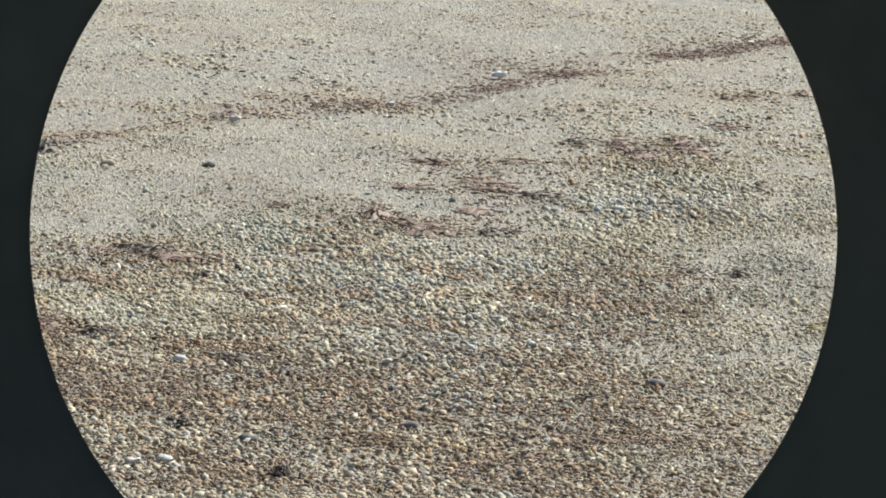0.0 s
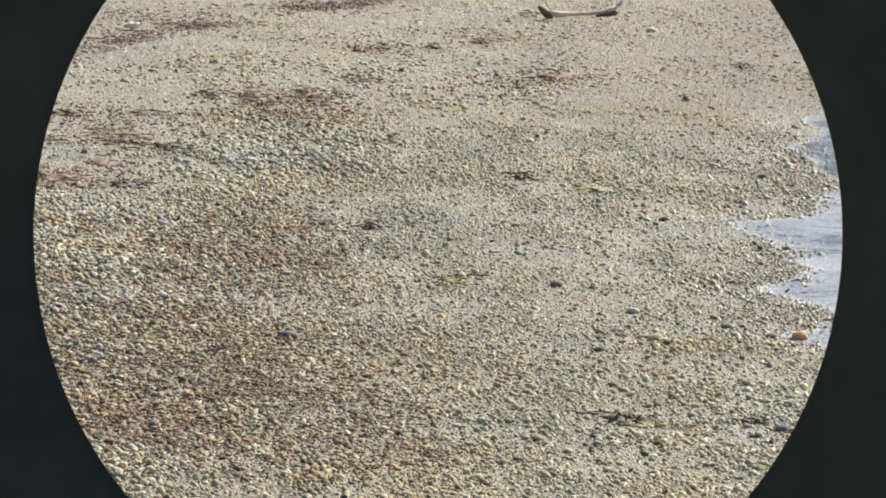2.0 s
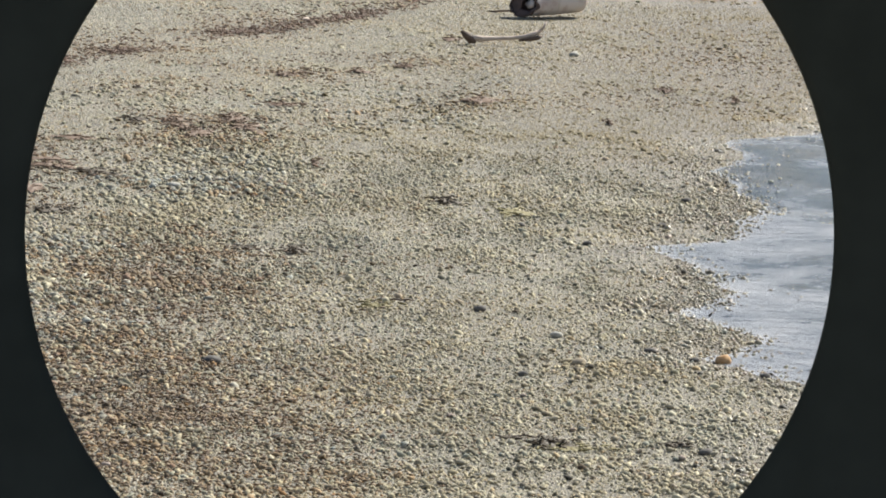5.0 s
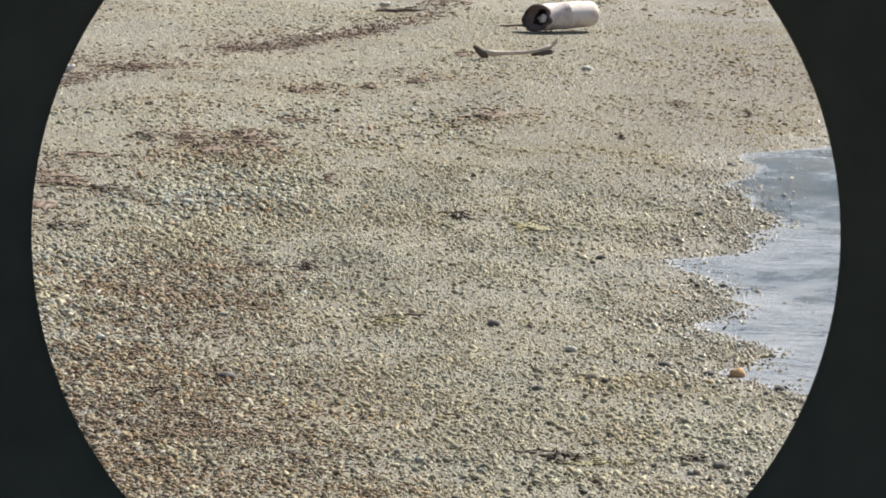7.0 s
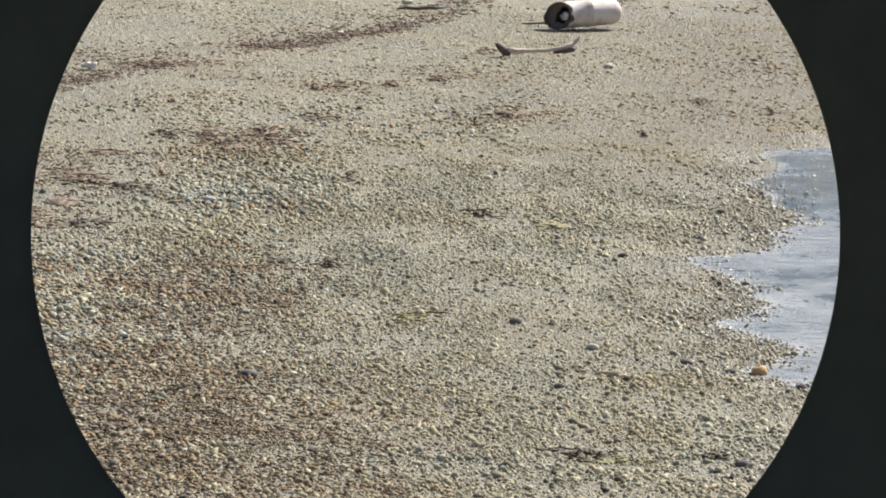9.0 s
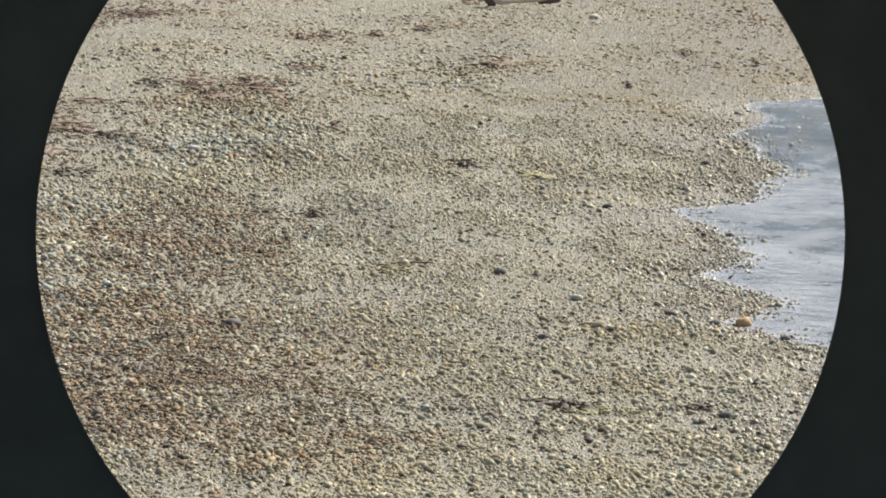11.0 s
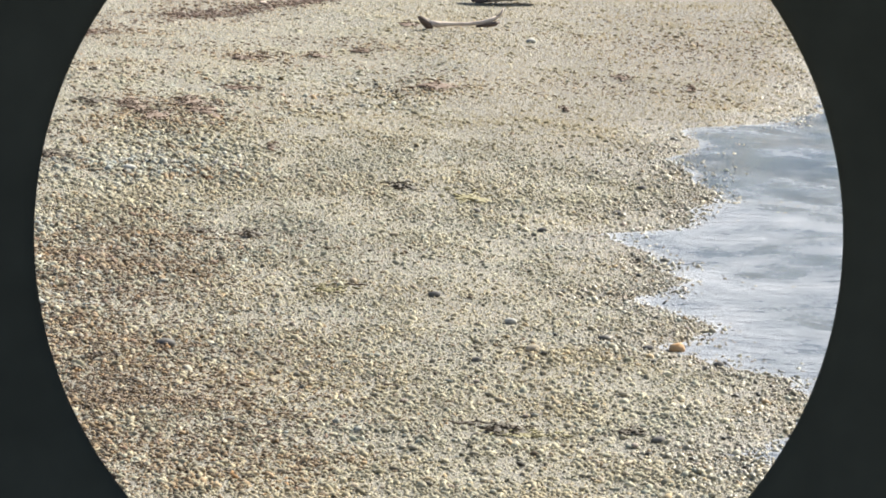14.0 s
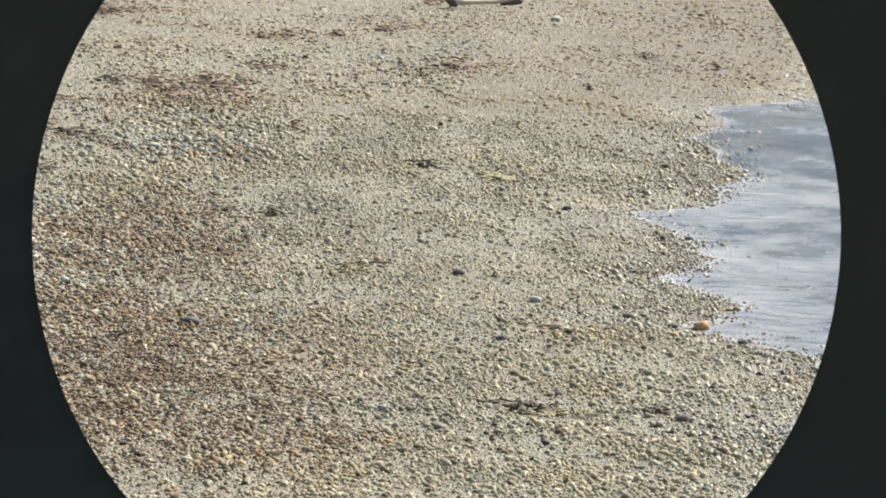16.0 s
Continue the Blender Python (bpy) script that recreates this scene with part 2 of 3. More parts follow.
sea = tagged(sheet("water", lambda y: shore(y) + OFF, wy, water_z, M_WATER), "shallow grey-blue sea with white foaming swash", "water", kind="structure")
edge = np.tile(OFF, len(wy))
yy = np.repeat(np.array(wy, float), len(OFF))
near_front = 1.0 - 1.1 * np.clip((yy - 42.0) / 1.5, 0, 1)
foam = 0.34 * np.exp(-edge / 0.045) + near_front * 0.25 * np.exp(-edge / 1.1) + 0.05 * np.sin(yy * 2.9 + edge * 1.5 + np.sin(yy * 1.3)) * np.exp(-edge / 3) - 0.05
attr = sea.data.attributes.new("foam", "FLOAT", "POINT")
attr.data.foreach_set("value", foam.astype(np.float32))

# ---- the eyepiece ----


def eyepiece():
    """A soft rubber eyecup round the eye lens: an inner wall, a rounded lip and a wide flange."""
    r = 71.6 * MM
    prof = [(1.60, 0.012), (1.10, 0.0016), (1.012, 0.0004), (1.000, 0.0001), (1.006, 0.0), (1.03, -0.0002), (1.35, -0.001), (1.7, -0.003), (2.3, -0.006), (2.4, -0.004),
            (2.4, 0.020), (2.0, 0.022)]
    seg = 160
    verts = []
    for k, z in prof:
        for i in range(seg):
            a = 2 * math.pi * i / seg
            verts.append((r * k * math.cos(a), r * k * 1.012 * math.sin(a), -z))
    faces = []
    rows = len(prof)
    for j in range(rows):
        for i in range(seg):
            a, b = j * seg + i, j * seg + (i + 1) % seg
            c, d = ((j + 1) % rows) * seg + (i + 1) % seg, ((j + 1) % rows) * seg + i
            faces.append((a, b, c, d))
    ob = link_mesh("eyepiece", verts, faces, M_RUBBER)
    ob.matrix_world = look(RIM_CENTRE, RIM_CENTRE + RIM_AXIS)
    return tagged(ob, "round black rubber eyepiece rim of a telescope", "eyepiece", kind="structure")


eyepiece()

# ---- pebbles ----
rng = np.random.default_rng(7)


def dome(sides, rings):
    """Unit pebble: rings of points from the sunk rim to the crown."""
    v, f = [], []
    for j in range(rings):
        h = -0.35 + 1.35 * j / rings
        r = math.sqrt(max(0.05, 1 - h * h)) if j else 0.95
        for i in range(sides):
            a = 2 * math.pi * (i + 0.5 * j) / sides
            v.append((r * math.cos(a), r * math.sin(a), h))
    v.append((0, 0, 1))
    for j in range(rings - 1):
        for i in range(sides):
            a, b = j * sides + i, j * sides + (i + 1) % sides
            f += [(a, b, a + sides), (b, b + sides, a + sides)]
    for i in range(sides):
        f.append(((rings - 1) * sides + i, (rings - 1) * sides + (i + 1) % sides, rings * sides))
    return np.array(v), np.array(f)


def heap(name, x, y, z, size, mat, sides=4, rings=2, low=1.0, sunk=0.0, worn=0.15):
    """Many pebbles in one mesh, each its own island."""
    v, f = dome(sides, rings)
    n = len(x)
    a, b, c = size * rng.uniform(0.85, 1.3, n), size * rng.uniform(0.65, 0.95, n), size * rng.uniform(0.45, 0.8, n) * low
    P = v[None] * np.stack([a, b, c], 1)[:, None, :]
    P = P * (1 + rng.normal(0, worn, (n, len(v), 1)))
    tilt = rng.normal(0, 0.36, (n, 1)) * np.reshape(1 - np.asarray(sunk) * 1.2, (-1, 1))
    P[..., 2] += P[..., 0] * tilt
    t = rng.uniform(0, 2 * np.pi, (n, 1))
    X = P[..., 0] * np.cos(t) - P[..., 1] * np.sin(t) + x[:, None]
    Y = P[..., 0] * np.sin(t) + P[..., 1] * np.cos(t) + y[:, None]
    Z = P[..., 2] + (z + (0.25 - sunk) * c)[:, None]
    co = np.stack([X, Y, Z], -1).astype(np.float32).reshape(-1)
    F = (f[None] + (np.arange(n) * len(v))[:, None, None]).astype(np.int32).reshape(-1)
    me = bpy.data.meshes.new(name)
    me.vertices.add(n * len(v))
    me.vertices.foreach_set("co", co)
    me.loops.add(len(F))
    me.loops.foreach_set("vertex_index", F)
    me.polygons.add(len(F) // 3)
    me.polygons.foreach_set("loop_start", np.arange(0, len(F), 3, dtype=np.int32))
    me.polygons.foreach_set("use_smooth", np.ones(len(F) // 3, bool))
    me.materials.append(mat)
    me.update(calc_edges=True)
    me.validate()
    return new(name, me)


# patches: x, y, half width, half length, strength
SANDY = [(1.07, 44.5, 0.55, 1.0, 0.75), (1.8, 46.6, 0.6, 1.2, 0.7), (-5.2, 40.2, 0.5, 1.6, 1.0), (-4.4, 43.7, 0.5, 1.0, 0.9), (0.5, 44.9, 0.5, 0.7, 0.6),
         (0.6, 38.2, 0.5, 0.8, 0.5), (0.9, 48.5, 0.9, 1.3, 0.5), (2.2, 49.5, 0.9, 2.6, 0.75), (1.3, 52.5, 1.2, 2.5, 0.6), (-1.6, 50.6, 1.5, 1.4, 0.5)]
COARSE = [(-1.6, 43.2, 0.9, 1.6, 1.0), (-2.6, 36.5, 0.8, 3.0, 0.9), (-0.6, 46.8, 0.7, 1.2, 0.7), (-2.9, 34.5, 1.2, 2.0, 0.9), (-3.3, 47, 1.5, 1.5, 0.8),
          (0.9, 40.8, 0.4, 1.5, 0.5), (-5.0, 49, 1.5, 3, 0.9), (-2.2, 42.1, 0.6, 0.6, 0.8), (-0.1, 47.1, 0.35, 0.9, 1.0), (0.4, 48.3, 0.4, 0.6, 0.9)]


OCHRE = [(-2.1, 36.0, 1.5, 3.6, 0.75), (-3.6, 34.6, 1.2, 1.8, 0.7), (-0.9, 34.0, 0.8, 1.2, 0.4)]
# real stains, strengthened to put the view's dim lower left into the colour
STAINED_DIM_NEAR = [
    (-2.3, 33.4, 1.2, 1.5, 0.5), (-3.2, 33.2, 1.2, 1.2, 0.55), (-4.3, 35.4, 1, 1, 0.55), (-3.6, 35.2, 1.2, 1.8, 0.75), (-1.9, 36.2, 0.7, 1.3, 0.6),
    (-1.65, 39.2, 0.6, 1.2, 0.7), (-1.7, 34.4, 0.9, 1.2, 0.85), (-4.6, 39.6, 0.6, 0.8, 0.9), (-0.8, 33, 0.6, 1, 0.4), (-2.9, 38.6, 0.7, 0.4, 0.35),
    (-4.2, 34.8, 0.6, 0.7, 0.8), (-3.3, 33, 0.6, 0.7, 0.8), (-3.9, 36.3, 0.7, 0.6, 0.8), (-4.9, 36.8, 0.4, 0.6, 0.8), (-1.45, 37.5, 0.3, 0.6, 0.7),
    (-1.45, 34.5, 0.5, 0.7, 0.8),
]
STAINED_FAR = [
    (-3.2, 41.5, 0.7, 0.35, 0.6), (-1.65, 45.3, 0.55, 0.7, 0.8), (-2.6, 43, 0.5, 0.22, 0.6), (-0.8, 48.4, 0.7, 0.4, 0.6), (-2.9, 44, 0.5, 0.4, 0.6),
    (-2, 47.2, 0.7, 0.4, 0.5), (0.5, 47.5, 0.5, 0.5, 0.5), (-0.2, 49.5, 0.8, 0.4, 0.5), (1.9, 48, 0.6, 0.5, 0.5), (-2.7, 49.4, 0.6, 0.7, 0.95),
    (-3.6, 47.2, 0.5, 0.5, 0.6), (-1.4, 51.4, 0.5, 0.7, 0.6), (2.4, 50.5, 0.8, 1.5, 0.5),
]
STAINED = STAINED_DIM_NEAR + STAINED_FAR
# patches at y 48.5 and 52.2 put eyepiece edge tint into stone colour
BLUE_GREY = [(-2.0, 36.2, 1.4, 3.4, 0.36), (-3.6, 34.5, 0.8, 1.5, 0.40), (-2.9, 35.8, 0.6, 1.0, 0.35), (-1.3, 35.0, 0.6, 1.2, 0.30), (-1.7, 43.0, 0.8, 1.1, 0.5), (-2.6, 40.0, 0.6, 1.2, 0.7), (-0.7, 46.6, 0.6, 0.9, 0.7), (-2.4, 37.0, 0.4, 1.2, 0.6), (-3.4, 38.6, 0.7, 1.0, 0.6), (-4.2, 46.9, 1.0, 0.8, 0.6), (-3.0, 33.0, 0.7, 0.8, 0.5), (-4.6, 48.5, 1.6, 3.0, 0.7), (-2.4, 52.2, 1.0, 1.6, 0.5), (-3.6, 44.6, 0.6, 0.6, 0.5), (-0.6, 37.0, 0.5, 0.5, 0.5), (-2.6, 47.3, 0.5, 0.6, 0.5), (0.0, 47.4, 0.4, 0.9, 0.5), (0.4, 48.4, 0.35, 0.5, 0.4)]


def patch(spots, x, y):
    out = np.zeros_like(x)
    for px, py, rx, ry, w in spots:
        out = np.maximum(out, w * np.exp(-((x - px) / rx) ** 2 - ((y - py) / ry) ** 2))
    return out


WRACK = [(-6.4, 43.6), (-5.76, 44.5), (-5.17, 45.45), (-4.7, 46.0), (-4.05, 46.75), (-3.5, 47.45), (-2.9, 48.4), (-2.06, 49.95), (-1.45, 51.05), (-0.74, 52.05), (-0.21, 53.15), (0.1, 54.4)]


def along_wrack(x, y):
    """How strongly the drift line stains the stones here; a broad smear landward of it."""
    d = y - np.interp(x, [q[0] for q in WRACK], [q[1] for q in WRACK])
    line = np.exp(-(d / 0.16) ** 2) * np.where(x < -3.4, 0.65, 1.0)
    smear = 0.7 * np.exp(-((d - 0.5) / 0.7) ** 2) * (x < -1.2)
    return np.maximum(line, smear)


def drift(x, y, wide, deep, seed):
    """Smooth random field from 0 to 1 with blots of about wide by deep metres."""
    table = np.random.default_rng(seed).uniform(0, 1, (64, 64))
    out, total = 0.0, 0.0
    for k, w in ((1.0, 1.0), (2.3, 0.6)):
        u, v = (np.asarray(x) + 50) * k / wide, (np.asarray(y) + 0.25 * np.asarray(x)) * k / deep
        i, j = np.floor(u).astype(int), np.floor(v).astype(int)
        a, b = u - i, v - j
        a, b = a * a * (3 - 2 * a), b * b * (3 - 2 * b)
        t = lambda p, q: table[(i + p) % 64, (j + q) % 64]
        out = out + w * ((t(0, 0) * (1 - a) + t(1, 0) * a) * (1 - b) + (t(0, 1) * (1 - a) + t(1, 1) * a) * b)
        total += w
    return out / total


def streaky(x, y):
    """How much weed and stain lies here: thin streaks, strongest on the landward side."""
    landward = np.clip((0.6 - np.asarray(x)) / 2.5, 0.12, 1)
    return np.clip((drift(x, y, 0.75, 0.42, 5) - 0.54) * 4.5, 0, 1) * landward


STEP = 0.0285
cy, cx = np.meshgrid(np.arange(31.0, 57.5, STEP), np.arange(-8.0, 4.6, STEP), indexing="ij")
cx, cy = cx.ravel(), cy.ravel()
cx = cx + rng.uniform(-0.5, 0.5, len(cx)) * STEP
cy = cy + rng.uniform(-0.5, 0.5, len(cy)) * STEP
az = np.degrees(np.arctan2(cx, cy))
keep = (az > -8.0) & (az < 4.6)
cx, cy = cx[keep], cy[keep]
inland = shore(cy) - cx
co_, sa_ = patch(COARSE, cx, cy), patch(SANDY, cx, cy)
wave1 = 0.5 + 0.5 * np.sin(1.7 * cx + 0.8 * cy + np.sin(0.9 * cy)) * np.sin(0.7 * cy - 1.3 * cx + 2)
upper = np.clip((cy - 43) / 6, 0, 1)
packed = np.clip(np.maximum((-0.4 - cx) / 1.6, 0.35 * (37.5 - cy) / 3), 0, 1) * (1 - upper)
flat = np.clip((cy - 40.6 + 0.35 * np.sin(2.1 * cx)) / 1.2, 0, 1) * np.clip((-1.9 - cx) / 0.5, 0, 1)
packed = packed * (1 - flat)
chance = np.clip(0.90 + 0.10 * packed - 0.36 * co_ - 0.60 * sa_ - 0.16 * wave1 - 0.22 * upper - 0.30 * flat, 0.10, 1)
chance = np.clip(chance + 0.6 * (drift(cx, cy, 0.34, 0.45, 21) - 0.45), 0.08, 1)
chance = np.where(inland < 0, chance * np.clip(1 + inland / (1.0 - 0.45 * np.clip((cy - 42.5) / 1.0, 0, 1)), 0, 1) ** 1.3, chance)
pick = rng.uniform(0, 1, len(cx)) < chance
cx, cy, inland, co_, sa_, wave1, packed, upper = [q[pick] for q in (cx, cy, inland, co_, sa_, wave1, packed, upper)]
near = np.clip((39 - cy) / 5, 0, 1)
size = 0.0085 * np.exp(rng.normal(-0.03, 0.36, len(cx))) * (0.84 + 0.32 * drift(cx, cy, 0.5, 0.9, 9)) * (1 + (0.50 + 0.25 * upper) * co_ + 0.04 * near + 0.50 * packed + 0.12 * wave1 - 0.25 * sa_ + 0.30 * upper - 0.12 * flat[pick])
bigger = 0.014 * (1 - 0.6 * upper) + 0.05 * np.exp(-((inland - 0.8) / 0.9) ** 2) * (cy < 44)
size = np.where(rng.uniform(0, 1, len(cx)) < bigger, size * rng.uniform(1.5, 2.2, len(cx)), size)
size = np.minimum(size * np.exp(0.16 * packed * rng.normal(0, 1, len(cx))), 0.030)
cz = ground_z(cx, cy) + rng.uniform(-0.006, 0.007, len(cx)) + 0.018 * (drift(cx, cy, 0.34, 0.45, 21) - 0.5)
wet = inland + 0.12 * np.sin(cy * 3.7) + rng.normal(0, 0.06, len(cx)) + np.abs(rng.normal(0, 0.3, len(cx))) < 0.75 - 0.2 * np.clip((cy - 43) / 2, 0, 1)
brown = ~wet & (rng.uniform(0, 1, len(cx)) < np.clip(patch(STAINED, cx, cy) * (0.35 + 1.1 * drift(cx, cy, 0.75, 0.42, 5)) + 0.55 * streaky(cx, cy) + along_wrack(cx, cy) * (0.25 + 0.9 * drift(cx, cy, 0.6, 0.5, 17)), 0, 0.9))
bluish = ~wet & ~brown & (rng.uniform(0, 1, len(cx)) < patch(BLUE_GREY, cx, cy))
sandy = ~wet & ~brown & ~bluish & (rng.uniform(0, 1, len(cx)) < np.clip((cy - 43.5) / 3, 0, 1) * np.clip(1.6 - inland / 2.9, 0, 1))
# share of washed-out colour grows with distance and inland
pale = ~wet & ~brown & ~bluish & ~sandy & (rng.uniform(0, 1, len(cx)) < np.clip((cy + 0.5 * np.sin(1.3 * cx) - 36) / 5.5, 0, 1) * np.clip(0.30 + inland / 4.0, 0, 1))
big = size > 0.0165
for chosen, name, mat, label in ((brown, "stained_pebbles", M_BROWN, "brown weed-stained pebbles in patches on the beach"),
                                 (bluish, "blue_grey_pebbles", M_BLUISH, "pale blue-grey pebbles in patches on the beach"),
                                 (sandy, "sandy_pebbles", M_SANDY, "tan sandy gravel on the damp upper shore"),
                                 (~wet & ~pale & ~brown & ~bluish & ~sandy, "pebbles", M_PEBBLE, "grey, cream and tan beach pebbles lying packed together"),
                                 (pale, "pale_pebbles", M_PALE, "pale pebbles higher on the beach, washed-out look put into their colour"),
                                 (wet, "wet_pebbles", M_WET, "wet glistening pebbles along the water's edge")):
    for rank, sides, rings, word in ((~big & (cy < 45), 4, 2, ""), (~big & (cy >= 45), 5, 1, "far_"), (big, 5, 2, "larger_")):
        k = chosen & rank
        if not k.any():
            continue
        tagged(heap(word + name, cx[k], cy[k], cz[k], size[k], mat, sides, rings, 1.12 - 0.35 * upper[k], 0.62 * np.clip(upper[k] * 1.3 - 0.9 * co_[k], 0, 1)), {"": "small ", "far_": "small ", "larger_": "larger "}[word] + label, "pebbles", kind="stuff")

# fine angular gravel that fills the gaps between the pebbles
FINE = 0.030
fy, fx = np.meshgrid(np.arange(31.0, 54.0, FINE), np.arange(-7.6, 4.4, FINE), indexing="ij")
fx, fy = fx.ravel(), fy.ravel()
fx, fy = fx + rng.uniform(-0.5, 0.5, len(fx)) * FINE, fy + rng.uniform(-0.5, 0.5, len(fy)) * FINE
az = np.degrees(np.arctan2(fx, fy))
keep = (az > -8.0) & (az < 4.6) & (shore(fy) - fx > -0.1) & (rng.uniform(0, 1, len(fx)) < 0.55 + 0.6 * drift(fx, fy, 0.3, 0.4, 33))
fx, fy = fx[keep], fy[keep]
fsize = 0.0068 * np.exp(rng.normal(0, 0.28, len(fx)))
fz = ground_z(fx, fy) + rng.uniform(-0.002, 0.003, len(fx))
damp_fine = shore(fy) - fx + np.abs(rng.normal(0, 0.3, len(fx))) < 0.7
stain_fine = ~damp_fine & (rng.uniform(0, 1, len(fx)) < np.clip(np.maximum(patch(STAINED, fx, fy), patch(OCHRE, fx, fy)) * (0.35 + 1.1 * drift(fx, fy, 0.75, 0.42, 5)) + 0.55 * streaky(fx, fy) + along_wrack(fx, fy) * (0.25 + 0.9 * drift(fx, fy, 0.6, 0.5, 17)), 0, 0.9))
tan_fine = ~damp_fine & ~stain_fine & (rng.uniform(0, 1, len(fx)) < np.clip((fy - 42.5) / 4, 0, 1) * np.clip(1.6 - (shore(fy) - fx) / 2.9, 0, 1))
for chosen, name, mat, label in ((damp_fine, "wet_gravel", M_WET, "fine wet gravel between stones by the water"),
                                 (tan_fine, "tan_gravel", M_SANDY, "fine tan gravel on the damp shore"),
                                 (stain_fine, "stained_gravel", M_BROWN, "fine brown weed-stained gravel in patches"),
                                 (~damp_fine & ~tan_fine & ~stain_fine, "gravel", M_FINE, "fine pale angular gravel filling gaps between pebbles")):
    tagged(heap(name, fx[chosen], fy[chosen], fz[chosen], fsize[chosen], mat, 4, 1, 1.35, 0.0, 0.22), label, "gravel", kind="stuff")

# ---- things ----


def part(name, data, mat, parent, label=""):
    """One mesh part under a thing; data is (verts, faces) in the thing's own space."""
    ob = link_mesh(name, *data, mat)
    ob.parent = parent
    return tagged(ob, label)


def tube(points, radii, sides=6, rough=0.0, rnd=None):
    """A closed tube through points with a radius at each."""
    verts, faces = [], []
    pts = [Vector(p) for p in points]
    n = len(pts)
    for i, p in enumerate(pts):
        way = (pts[min(i + 1, n - 1)] - pts[max(i - 1, 0)]).normalized()
        side = way.cross(Vector((0, 0, 1)))
        side = side.normalized() if side.length > 1e-4 else Vector((1, 0, 0))
        up = side.cross(way)
        for k in range(sides):
            a = 2 * math.pi * k / sides
            r = radii[i] * (1 + (rnd.uniform(-rough, rough) if rough else 0))
            verts.append(p + side * (r * math.cos(a)) + up * (r * math.sin(a)))
    for i in range(n - 1):
        for k in range(sides):
            a, b = i * sides + k, i * sides + (k + 1) % sides
            faces.append((a, b, b + sides, a + sides))
    faces.append(tuple(range(sides))[::-1])
    faces.append(tuple((n - 1) * sides + k for k in range(sides)))
    return verts, faces


def join(pieces):
    verts, faces = [], []
    for v, f in pieces:
        k = len(verts)
        verts += v
        faces += [tuple(i + k for i in q) for q in f]
    return verts, faces


def strand(rnd, x, y, z, length, thick, way, rise, segs=4):
    """One dried strand of weed, kinked and half curled."""
    pts, rad = [], []
    a = way
    px, py, pz = x, y, z
    for i in range(segs + 1):
        pts.append((px, py, pz))
        rad.append(thick * (1 - 0.55 * abs(2 * i / segs - 1)))
        a += rnd.uniform(-0.7, 0.7)
        px += math.cos(a) * length / segs
        py += math.sin(a) * length / segs
        pz = z + rise * rnd.uniform(0, 1)
    return tube(pts, rad, 3)


def mat_of_weed(rnd, wide, deep, tall, seed, level):
    """A thin, ragged, lumpy tangle pressed between the pebbles."""
    rings, segs = 6, 30
    verts, faces = [(0, 0, tall * 0.7)], []
    for r in range(1, rings + 1):
        k = r / rings
        for i in range(segs):
            a = 2 * math.pi * i / segs
            rag = 0.50 + 0.55 * noise.noise(Vector((2.3 * math.cos(a), 2.3 * math.sin(a), seed))) + (rnd.uniform(-0.25, 0.30) if r == rings else 0.0)
            u, v = k * rag * math.cos(a), k * rag * math.sin(a)
            h = tall * (1.1 - k * k) * (0.35 + abs(noise.noise(Vector((u * 5, v * 5, seed + 4)))) * 1.6) - 0.004 * (r == rings)
            x, y = u * wide * 0.62, v * deep * 0.62
            verts.append((x, y, h + level(x, y) + rnd.uniform(-0.002, 0.003)))
    for i in range(segs):
        j = (i + 1) % segs
        faces.append((0, 1 + i, 1 + j))
        for r in range(rings - 1):
            p, q = 1 + r * segs + i, 1 + r * segs + j
            faces.append((p, p + segs, q + segs, q))
    return verts, faces


def seaweed(x, y, wide, deep, tall, count, mat, label, seed, group=""):
    """A clump of dried weed: a ragged tangle with loose kinked strands lying over and round it."""
    rnd = random.Random(seed)
    y -= 5 * (0.013 + 0.4 * tall)

    def level(dx, dy):
        return gz(x + dx, y + dy) - gz(x, y)

    ob = new("seaweed_clump")
    ob.location = (x, y, gz(x, y) + 0.013)
    part("tangle", mat_of_weed(rnd, wide, deep, tall, seed, level), mat, ob, "matted middle of the clump")
    for _ in range(10 + count // 4):
        u, v = rnd.gauss(0, 0.36), rnd.gauss(0, 0.32)
        dx, dy = u * wide, v * deep
        lift = tall * math.exp(-4 * (u * u + v * v)) * rnd.uniform(0.5, 1.2)
        piece = strand(rnd, dx, dy, level(dx, dy) + 0.004 + lift, 0.02 + wide * rnd.uniform(0.08, 0.24), rnd.uniform(0.004, 0.009), rnd.uniform(0, 2 * math.pi), 0.007 + lift * 0.3, 5)
        part("strand", piece, mat, ob)
    return tagged(ob, label, "seaweed", group)


DARK_LABEL = "dark dried seaweed clump tangled on the pebbles"
RED_LABEL = "red-brown dried seaweed clump spread over the pebbles"
# each clump: x, y, width, depth, height, strands
DARK_NEAR = [
    (-3.13, 32.99, 0.18, 0.2, 0.055, 60), (0.64, 34.21, 0.36, 0.2, 0.04, 60), (1.34, 34.26, 0.2, 0.12, 0.015, 24),
    (-3.82, 34.28, 0.1, 0.14, 0.03, 30), (-1.62, 35.42, 0.22, 0.16, 0.012, 26), (-3.4, 35.99, 0.16, 0.3, 0.02, 24),
    (-3.73, 36.3, 0.3, 0.3, 0.025, 46), (-4.59, 36.87, 0.3, 0.2, 0.03, 40), (-4.67, 40.09, 0.36, 0.4, 0.03, 90), (-1.19, 40.2, 0.22, 0.16, 0.008, 18),
    (-0.88, 40.23, 0.2, 0.22, 0.028, 40),
]
